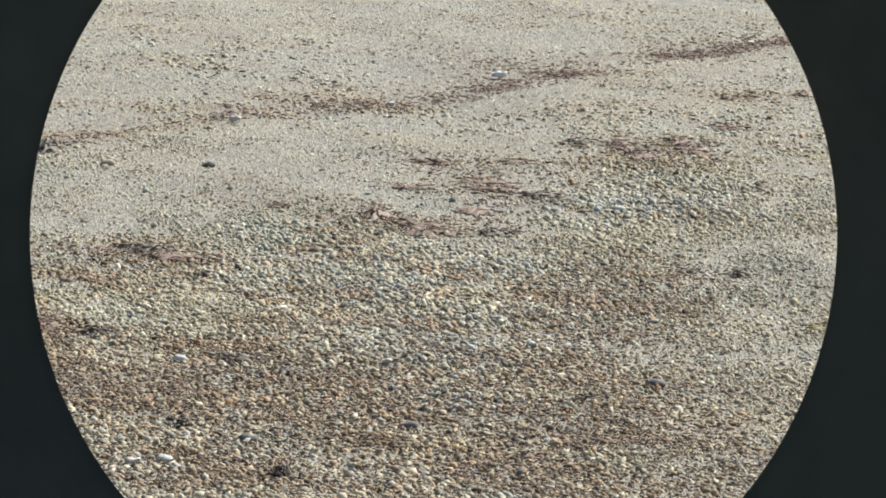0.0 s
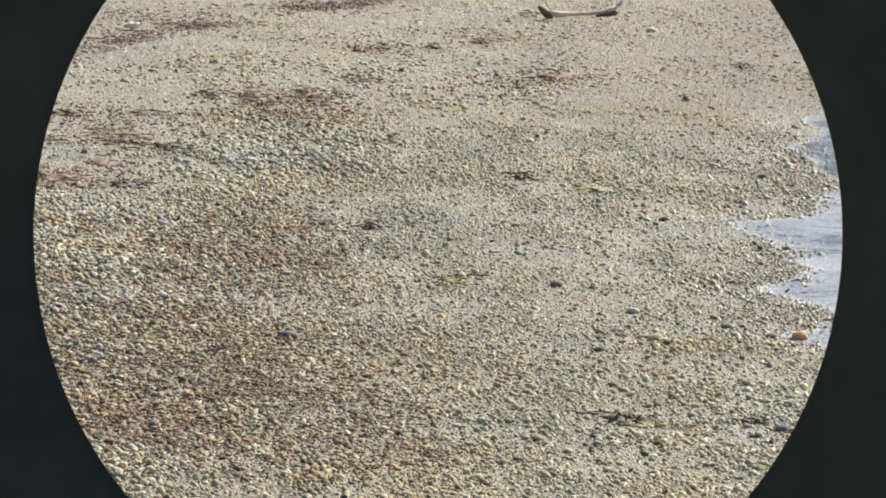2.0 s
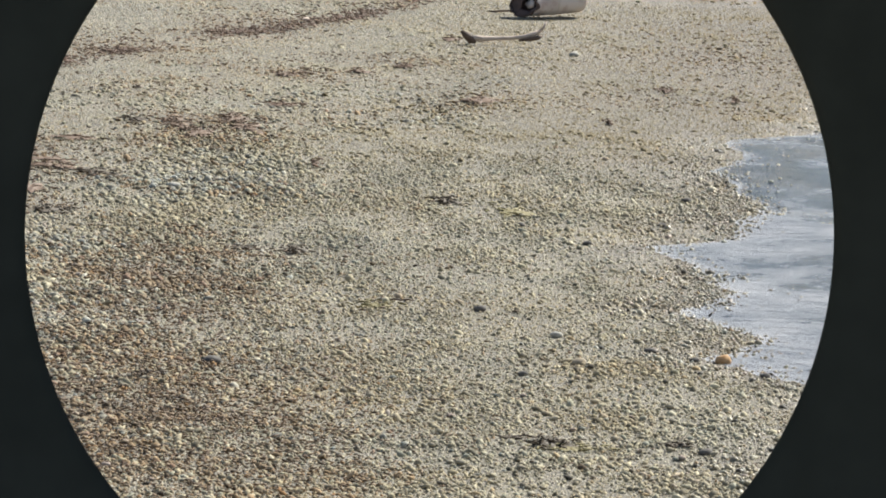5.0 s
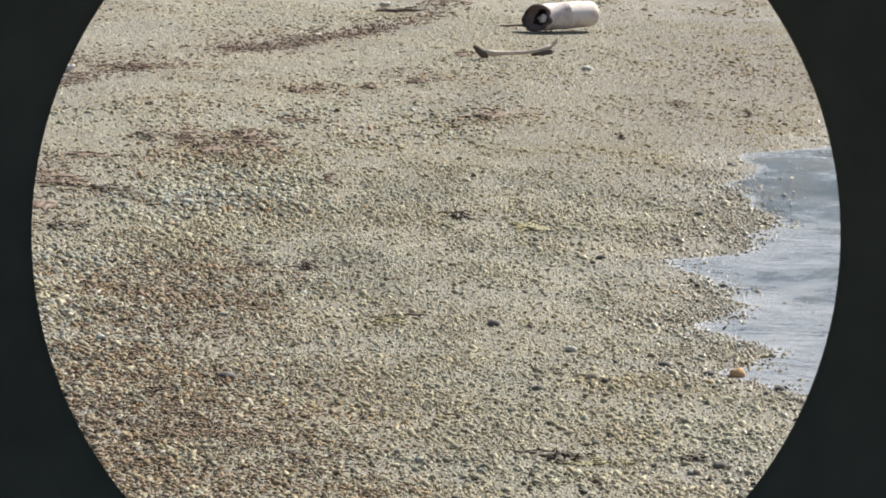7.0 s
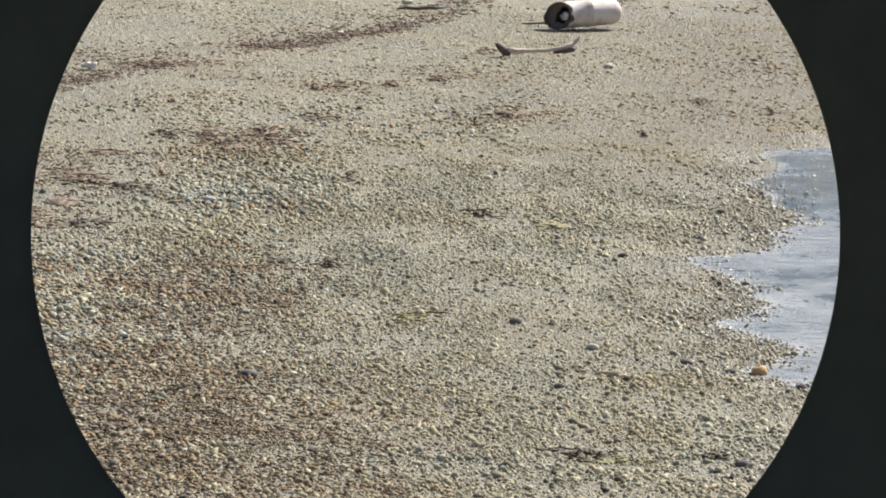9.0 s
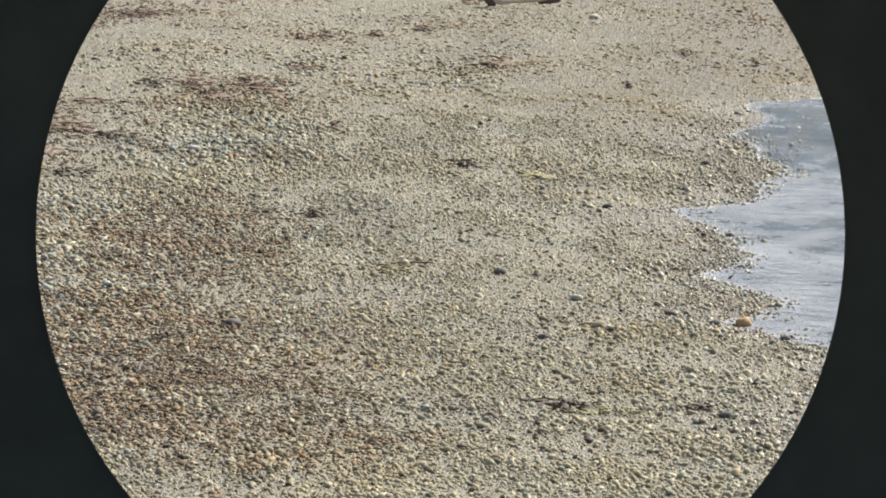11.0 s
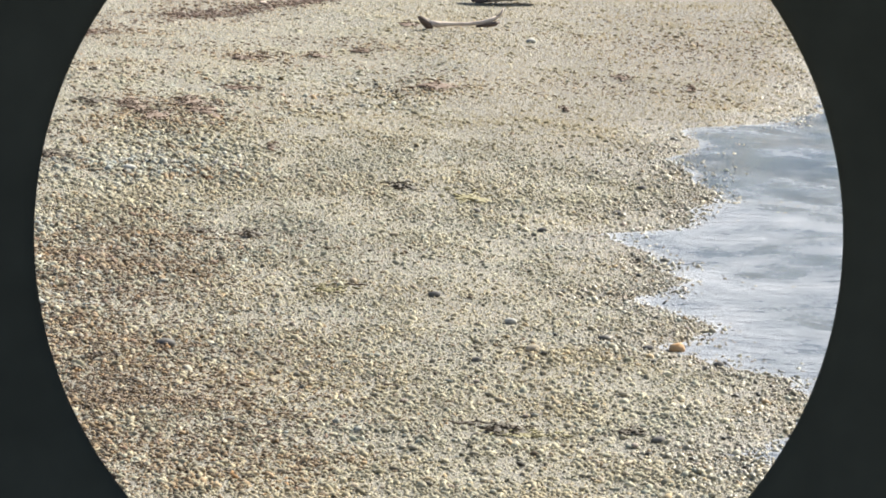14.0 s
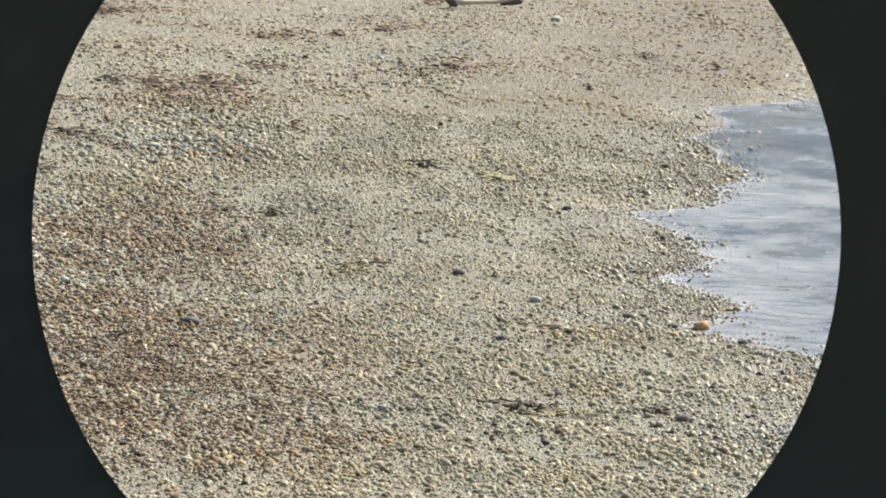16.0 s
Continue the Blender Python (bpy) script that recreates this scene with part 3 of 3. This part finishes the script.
DARK_FAR = [
    (-2.54, 41.35, 0.3, 0.26, 0.020, 56), (0.1, 42.45, 0.22, 0.25, 0.022, 40), (-2.3, 43.15, 0.46, 0.24, 0.020, 60),
    (-5.85, 44.31, 0.18, 0.4, 0.05, 50), (-2.14, 45.67, 0.2, 0.16, 0.012, 24),
]
RED_NEAR = [
    (-4.91, 36.97, 0.4, 0.3, 0.02, 50), (-4.5, 39.85, 0.5, 0.35, 0.018, 60), (-2.95, 41.2, 0.45, 0.3, 0.022, 50), (-3, 41.45, 0.4, 0.3, 0.02, 50),
    (-3.33, 41.9, 0.22, 0.4, 0.05, 60), (-4, 42.1, 0.2, 0.2, 0.008, 16), (-2.7, 42.4, 0.3, 0.5, 0.02, 40), (-3.2, 43.2, 0.4, 0.2, 0.008, 30),
    (-2.62, 43.3, 0.4, 0.2, 0.016, 40), (-2.67, 43.65, 0.42, 0.2, 0.009, 40), (-0.81, 43.96, 0.1, 0.2, 0.02, 20), (-3.1, 44.4, 0.4, 0.2, 0.007, 26),
    (-2.55, 44.7, 0.4, 0.2, 0.006, 24), (-1.66, 45.15, 0.3, 0.4, 0.02, 70), (-1.82, 45.45, 0.22, 0.3, 0.02, 40), (-1.35, 45.5, 0.3, 0.4, 0.016, 50),
]
RED_FAR = [
    (-1.44, 45.85, 0.26, 0.35, 0.022, 60), (-1.88, 45.67, 0.26, 0.2, 0.012, 36), (1.32, 46.64, 0.08, 0.2, 0.015, 11),
    (-1.11, 46.78, 0.3, 0.2, 0.01, 26), (0.35, 47.6, 0.35, 0.5, 0.02, 46), (2.33, 48.24, 0.1, 0.3, 0.014, 12), (-1.11, 48.37, 0.2, 0.25, 0.014, 30),
    (1.82, 48.54, 0.13, 0.3, 0.01, 14), (-0.55, 48.84, 0.2, 0.3, 0.012, 24), (-0.2, 49.3, 0.25, 0.2, 0.008, 16), (0.18, 50.95, 0.25, 0.3, 0.008, 14),
]
GREEN_CLUMPS = [
    (0.76, 34.08, 0.3, 0.2, 0.008, 40), (-0.34, 38.4, 0.24, 0.25, 0.008, 40), (0.55, 42.2, 0.3, 0.4, 0.01, 36),
]
GREEN_LABEL = "thin yellow-green seaweed patch on the pebbles"
seed = 100
for spots, mat, label in ((DARK_NEAR, M_WEED, DARK_LABEL), (DARK_FAR, M_WEED, DARK_LABEL), (RED_NEAR, M_RED, RED_LABEL), (RED_FAR, M_RED, RED_LABEL), (GREEN_CLUMPS, M_GREEN, GREEN_LABEL)):
    for x, y, w, d, h, n in spots:
        seaweed(x, y, w, d, h, n, mat, label, seed, "seaweed clumps on the beach")
        seed += 1

# the wrack: a long drift line of weed that runs up the beach
rnd = random.Random(11)
pieces = []
for (x0, y0), (x1, y1) in zip(WRACK, WRACK[1:]):
    for _ in range(int(720 * math.hypot(x1 - x0, y1 - y0))):
        t = rnd.random()
        x, y = x0 + t * (x1 - x0), y0 + t * (y1 - y0)
        heavy = min(1.0, max(0.0, 0.50 + 1.4 * noise.noise(Vector((x * 2.1, y * 2.1, 3)))))
        if rnd.random() > (0.05 + 0.85 * heavy) * (0.32 if x < -3.4 else 1.0 if x < -0.5 else 0.4):
            continue
        stray = rnd.random() < 0.30
        x += rnd.gauss(0, 0.10)
        y += rnd.gauss(0, 0.07) + (abs(rnd.gauss(0, 0.55)) if stray else 0.0)
        if stray and noise.noise(Vector((x * 1.8, y * 3.2, 9))) < -0.05:
            continue
        pieces.append(strand(rnd, x, y, gz(x, y) + 0.006 + 0.035 * heavy * rnd.random(), rnd.uniform(0.02, 0.06), rnd.uniform(0.004, 0.008), rnd.choice((0.0, math.pi)) + rnd.gauss(0.1, 0.7), 0.012, 3))
tagged(link_mesh("seaweed_wrack", *join(pieces), M_WRACK), "long drift line of brown dried seaweed on the shingle", "seaweed", kind="stuff")

# loose shreds of weed strewn thinly in patches
pieces = []
for sx, sy, rx, ry, w in STAINED + OCHRE:
    for _ in range(int(900 * rx * ry * w) + 90):
        x, y = rnd.gauss(sx, rx * 0.7), rnd.gauss(sy, ry * 0.7)
        if x > float(shore(y)) - 0.1 or rnd.random() > 0.25 + 1.1 * float(drift(x, y, 0.75, 0.42, 5)):
            continue
        pieces.append(strand(rnd, x, y, gz(x, y) + rnd.uniform(0.010, 0.026), rnd.uniform(0.015, 0.05), rnd.uniform(0.003, 0.007), rnd.uniform(0, 6.28), 0.010, 2))
for _ in range(16000):
    y = rnd.uniform(32, 54)
    x = y * rnd.uniform(-0.135, 0.06)
    if x < float(shore(y)) - 0.4 and rnd.random() < 0.6 * float(streaky(x, y)):
        pieces.append(strand(rnd, x, y, gz(x, y) + rnd.uniform(0.010, 0.024), rnd.uniform(0.015, 0.05), rnd.uniform(0.003, 0.006), rnd.uniform(-0.8, 0.8), 0.010, 2))
tagged(link_mesh("seaweed_shreds", *join(pieces), M_SHRED), "small brown shreds of dried seaweed among the pebbles", "seaweed", kind="stuff")


def stick(x, y, length, thick, turn, mat, label, seed, lift=0.012):
    r = random.Random(seed)
    pts = [((t - 0.5) * length, r.uniform(-0.02, 0.02) * length, lift + thick * 0.8 + r.uniform(0, 0.012)) for t in (0, 0.2, 0.4, 0.6, 0.8, 1)]
    ob = link_mesh("stick", *tube(pts, [thick * k for k in (0.5, 0.9, 1, 0.9, 0.8, 0.35)], 6, 0.15, r), mat)
    ob.matrix_world = pose(x, y, gz(x, y), 0, 0, turn)
    return tagged(ob, label, "stick")


stick(0.49, 34.20, 0.26, 0.006, 4, M_ROT, "thin dark stick beside a seaweed clump", 1)
stick(-0.21, 38.46, 0.22, 0.006, -5, M_ROT, "thin dark stick lying on the pebbles", 2)
stick(-0.36, 53.5, 0.42, 0.016, 6, M_ROT, "dark weathered branch on the drift line", 3, 0.02)
stick(0.02, 35.1, 0.14, 0.005, -12, M_ROT, "short dark twig lying on the pebbles", 4)
stick(-1.58, 35.4, 0.22, 0.006, 5, M_ROT, "thin dark stick lying on the pebbles", 5)
# dark strip in stick form, laid as the drum's shadow on the ground
stick(0.60, 52.85, 0.24, 0.010, 2, M_ROT, "dark strip beside the white drum in place of its shadow", 6)


def revolve(profile, sides, wobble=0.0, rnd=None):
    """Spin (along, radius) pairs round the x axis; open ends."""
    verts, faces = [], []
    for a, r in profile:
        for k in range(sides):
            t = 2 * math.pi * k / sides
            q = r * (1 + (rnd.uniform(-wobble, wobble) if wobble else 0))
            verts.append((a, q * math.cos(t), q * math.sin(t)))
    for j in range(len(profile) - 1):
        for k in range(sides):
            a, b = j * sides + k, j * sides + (k + 1) % sides
            faces.append((a, b, b + sides, a + sides))
    return verts, faces


def battered(data, seed):
    """Dent a shell about the x axis and cut its open end aslant."""
    out = []
    for v in data[0]:
        p = Vector(v)
        k = 1 + 0.10 * noise.noise(Vector((p.x * 4, p.y * 7, p.z * 7 + seed)))
        slant = max(0.0, 1 - p.x / 0.25)
        out.append((p.x + slant * (0.22 * p.z - 0.55 * p.y + 0.03 * noise.noise(Vector((p.y * 25, p.z * 25, seed)))), p.y * k, p.z * k * (1 - 0.05 * slant)))
    return out, data[1]


def drum(x, y, turn):
    """A battered plastic drum on its side, its near end knocked out."""
    r = 0.115
    top = new("plastic_drum")
    top.matrix_world = pose(x, y, gz(x, y) + r + 0.008, 0, -0.5, turn)
    rnd = random.Random(5)
    prof = [(0.0, r * 0.93), (0.0, r * 1.0), (0.015, r * 1.02), (0.03, r), (0.16, r * 0.99), (0.29, r * 0.985), (0.30, r * 1.015), (0.32, r * 1.015), (0.335, r * 0.985),
            (0.47, r * 0.98), (0.59, r * 0.96), (0.635, r * 0.90), (0.66, r * 0.74), (0.67, r * 0.48), (0.67, 0.001)]
    prof = [(a * 0.86, q) for a, q in prof]
    body = part("body", battered(revolve(prof, 28, 0.012, rnd), 4.0), M_DRUM, top)
    lining = part("lining", battered(revolve([(0.001, r * 0.93), (0.05, r * 0.92), (0.52, r * 0.86), (0.55, 0.002)], 28), 4.0), M_DRUM_IN, top, "inside of the drum, its shade put into a dark colour")
    # rim and end wall share the dark colour that shades this end
    part("rim", battered(revolve([(-0.003, r * 0.90), (-0.004, r * 1.0), (0.004, r * 1.035), (0.022, r * 1.03), (0.034, r * 0.995)], 28, 0.02, rnd), 4.0), M_DRUM_IN, top, "rim of the drum, the end's shade put into a dark colour")
    ring, hole = [], []
    for k in range(28):
        t = 2 * math.pi * k / 28
        hole.append((0.48 + 0.30 * rnd.random(), t))
    for dx in (0.012, 0.020):
        for q, t in hole:
            ring.append((dx, r * 0.93 * math.cos(t), r * 0.93 * math.sin(t)))
            ring.append((dx + 0.006, -r * 0.18 + r * q * math.cos(t) * 0.8, r * q * math.sin(t)))
    faces = []
    for k in range(28):
        a, b = 2 * k, 2 * ((k + 1) % 28)
        faces += [(a, b, b + 1, a + 1), (a + 56, a + 57, b + 57, b + 56), (a + 1, b + 1, b + 57, a + 57)]
    part("broken_end", battered((ring, faces), 4.0), M_DRUM_IN, top, "dark broken end wall with a ragged hole")
    # pale plate added in the hole, standing in for its light patch
    scrap = [(0.03 + 0.01 * (k % 2), -r * 0.24 + r * q * math.cos(t) * 0.34, -r * 0.02 + r * q * math.sin(t) * 0.42) for k, (q, t) in enumerate([(0.8 + 0.3 * rnd.random(), 2 * math.pi * k / 12) for k in range(12)])]
    back = [(v[0] + 0.01, v[1], v[2]) for v in scrap]
    sides = [(k, (k + 1) % 12, 12 + (k + 1) % 12, 12 + k) for k in range(12)]
    part("light_patch_plate", battered((scrap + back, [tuple(range(12))[::-1], tuple(range(12, 24))] + sides), 4.0), M_DRUM, lining, "pale plate added inside the opening for its light patch")
    part("hoop", battered(revolve([(0.27, r * 1.012), (0.273, r * 1.026), (0.291, r * 1.026), (0.294, r * 1.012)], 28), 4.0), M_STAIN, body, "brown stained hoop round the drum")
    return tagged(top, "white weathered plastic drum on its side, one end open", "drum")


drum(0.775, 52.69, 29)


def driftwood(x, y, turn):
    top = new("driftwood_branch")
    top.matrix_world = pose(x, y, gz(x, y) + 0.010, 0, 0, turn) @ Matrix.Scale(0.93, 4)
    r = random.Random(3)
    stem = part("stem", tube([(0.05, 0, 0.045), (0.14, 0.0, 0.035), (0.26, 0.02, 0.034), (0.40, 0.01, 0.034), (0.52, 0, 0.046), (0.60, 0, 0.066), (0.67, 0.0, 0.10)],
                      [0.028, 0.025, 0.018, 0.016, 0.020, 0.020, 0.013], 8, 0.10, r), M_DRIFT, top)
    part("broken_end", tube([(-0.035, 0.02, 0.105), (0.0, 0.01, 0.07), (0.05, 0, 0.028), (0.085, -0.01, 0.010)], [0.012, 0.03, 0.036, 0.014], 8, 0.2, r), M_ROT, top, "dark splintered end of the branch")
    part("twig", tube([(0.62, 0, 0.07), (0.68, 0.0, 0.115), (0.71, 0.01, 0.17)], [0.016, 0.013, 0.007], 6, 0.1, r), M_DRIFT, stem)
    part("bark", tube([(0.46, -0.03, 0.018), (0.55, -0.03, 0.028), (0.63, -0.02, 0.036), (0.67, 0, 0.05)], [0.010, 0.018, 0.020, 0.010], 8, 0.2, r), M_ROT, stem, "dark bark left on the branch")
    return tagged(top, "bleached curved driftwood branch with dark ends", "driftwood")


driftwood(0.28, 50.60, 10)


def stone_mesh(name, seed, flat=0.6, subdiv=2):
    """A water-worn stone of unit size with soft facets."""
    bm = bmesh.new()
    bmesh.ops.create_icosphere(bm, subdivisions=subdiv, radius=1.0)
    off = Vector((seed * 3.7, seed * 1.3, seed * 2.1))
    for v in bm.verts:
        v.co *= 1 + 0.32 * noise.noise(v.co * 1.1 + off) + 0.13 * noise.noise(v.co * 2.6 + off)
        v.co.z *= flat
    me = bpy.data.meshes.new(name)
    bm.to_mesh(me)
    bm.free()
    me.polygons.foreach_set("use_smooth", [True] * len(me.polygons))
    return me


def plain_stone(name, a, b):
    m, t, bs = material(name, 0.85)
    bs.inputs["Specular IOR Level"].default_value = 0.2
    p = world_place(t)
    t.links.new(ramp(t, noise_tex(t, p, 30, 4), [(0.3, a), (0.7, b)]), bs.inputs["Base Color"])
    bump(t, bs, noise_tex(t, p, 90, 3), 0.3, 0.004)
    return m


M_ORANGE = plain_stone("orange_stone", (0.42, 0.22, 0.09), (0.60, 0.42, 0.24))
M_WHITE = plain_stone("white_stone", (0.36, 0.34, 0.295), (0.54, 0.515, 0.45))
M_DARK = plain_stone("dark_stone", (0.075, 0.070, 0.066), (0.19, 0.175, 0.155))
M_TAN = plain_stone("tan_stone", (0.28, 0.235, 0.17), (0.40, 0.34, 0.25))


def stone(x, y, size, mat, label, seed, wide=1.2, flat=0.65):
    me = stone_mesh("stone", seed, flat)
    me.materials.append(mat)
    ob = new("stone", me)
    ob.matrix_world = pose(x, y, gz(x, y) + size * flat * 0.55, 0, 0, seed * 37 % 60 - 30) @ Matrix.Diagonal((size * wide, size, size, 1))
    return tagged(ob, label, "stone", "single stones on the beach")


STONES = [(1.72, 36.78, 0.055, M_ORANGE, "rounded orange stone at the water's edge"), (1.14, 50.14, 0.045, M_WHITE, "bright white stone lying on the shingle"),
          (0.30, 38.13, 0.045, M_DARK, "dark stone lying on fine gravel"), (0.53, 36.1, 0.035, M_DARK, "dark stone lying on fine gravel"),
          (-1.26, 36.02, 0.065, M_DARK, "dark stone among grey pebbles"), (0.59, 41.54, 0.035, M_DARK, "dark stone lying on fine gravel"),
          (1.02, 40.97, 0.035, M_DARK, "dark stone lying on fine gravel"), (0.86, 36.4, 0.05, M_TAN, "tan stone lying among pebbles"),
          (0.75, 37.3, 0.045, M_WHITE, "pale stone lying among pebbles"), (1.30, 37.0, 0.04, M_DARK, "dark wet stone near the water"),
          (1.55, 36.75, 0.035, M_DARK, "dark wet stone near the water"), (1.95, 36.4, 0.04, M_DARK, "dark wet stone near the water"),
          (-3.42, 33.85, 0.06, M_DARK, "dark stone among grey pebbles"), (-2.58, 34.41, 0.06, M_DARK, "dark stone among grey pebbles"), (-4.04, 36.13, 0.055, M_WHITE, "pale stone lying among pebbles"),
          (-3.79, 33.05, 0.05, M_WHITE, "pale stone lying among pebbles"), (-4.65, 43.58, 0.05, M_DARK, "dark stone on sandy gravel"),
          (-1.75, 42.6, 0.05, M_WHITE, "pale stone lying among pebbles"), (0.05, 40.3, 0.035, M_TAN, "tan stone lying among pebbles"),
          (-2.1, 35.6, 0.036, M_TAN, "tan stone lying among pebbles"), (1.5, 34.0, 0.045, M_DARK, "dark wet stone near the water"),
          (1.75, 43.0, 0.04, M_DARK, "dark wet stone near the water"), (1.55, 42.0, 0.035, M_DARK, "dark wet stone near the water"),
          (-5.35, 43.5, 0.055, M_TAN, "large grey-tan stone sunk in the shingle"), (-3.9, 38.6, 0.04, M_WHITE, "pale stone lying among pebbles")]
for i, (x, y, s, m, label) in enumerate(STONES):
    stone(x, y, s * 0.78, m, label, i + 1, 1.05 if i == 0 else 1.2, 0.85 if i == 0 else 0.65)


def slab(name, x, y, a, b, c, turn, mat, label, category, seed):
    """A worn board or shell: a bevelled, slightly bent slab."""
    bm = bmesh.new()
    bmesh.ops.create_cube(bm, size=1)
    bmesh.ops.subdivide_edges(bm, edges=bm.edges[:], cuts=3, use_grid_fill=True)
    for v in bm.verts:
        u = v.co.copy()
        k = 1 - 0.45 * (2 * u.x) ** 4 + 0.5 * noise.noise(Vector((u.x * 4, u.y * 2, seed * 3.1)))
        v.co = 0.70 * Vector((u.x * a, u.y * b * k, u.z * c * (1 - 0.4 * (2 * u.x) ** 4) + 0.7 * c * noise.noise(u * 3 + Vector((seed, 0, 0))) + 0.12 * a * u.x * u.x))
    me = bpy.data.meshes.new(name)
    bm.to_mesh(me)
    bm.free()
    me.polygons.foreach_set("use_smooth", [True] * len(me.polygons))
    me.materials.append(mat)
    ob = new(name, me)
    ob.matrix_world = pose(x, y, gz(x, y) + c * 0.5 + 0.012, 0, 0, turn)
    return tagged(ob, label, category)


slab("wood_fragment", -2.93, 48.9, 0.17, 0.10, 0.045, 8, M_BLEACHED, "pale bleached wood fragment on the drift line", "wood", 1)
slab("shell", -4.68, 45.75, 0.12, 0.09, 0.04, -10, M_SHELL, "bleached white shell on the drift line", "shell", 2)
slab("shell", -3.65, 47.1, 0.09, 0.07, 0.035, 15, M_SHELL, "bleached white shell on the drift line", "shell", 3)
slab("cuttlebone", -3.60, 37.81, 0.10, 0.075, 0.03, 50, M_SHELL, "white cuttlebone lying on the pebbles", "shell", 4)
slab("shell", -3.94, 32.9, 0.11, 0.08, 0.03, 0, M_SHELL, "bleached white shell on the pebbles", "shell", 5)
slab("shell", -2.85, 36.35, 0.08, 0.05, 0.03, -10, M_SHELL, "bleached white shell on the pebbles", "shell", 6)
slab("wood_fragment", -0.50, 53.95, 0.13, 0.07, 0.04, 5, M_SHELL, "pale bleached wood fragment on the drift line", "wood", 7)
slab("wood_fragment", -1.03, 51.8, 0.08, 0.06, 0.025, 5, M_DRIFT, "pale driftwood fragment on the drift line", "wood", 8)

# single pebbles that can be told apart on the nearest stretch of the beach
SHAPES = [stone_mesh("pebble", 40 + k, 0.55 + 0.05 * (k % 4), 1) for k in range(8)]
for me in SHAPES:
    me.materials.append(M_SINGLE)
for i in range(300):
    x, y = rnd.uniform(-2.2, 1.4), rnd.uniform(32.3, 36.6)
    s = rnd.uniform(0.013, 0.025)
    ob = new("pebble", SHAPES[i % 8])
    ob.parent = ground
    ob.matrix_world = pose(x, y, gz(x, y) + s * 0.55, rnd.uniform(-15, 15), rnd.uniform(-15, 15), rnd.uniform(0, 360)) @ Matrix.Diagonal((s * rnd.uniform(1, 1.4), s, s, 1))
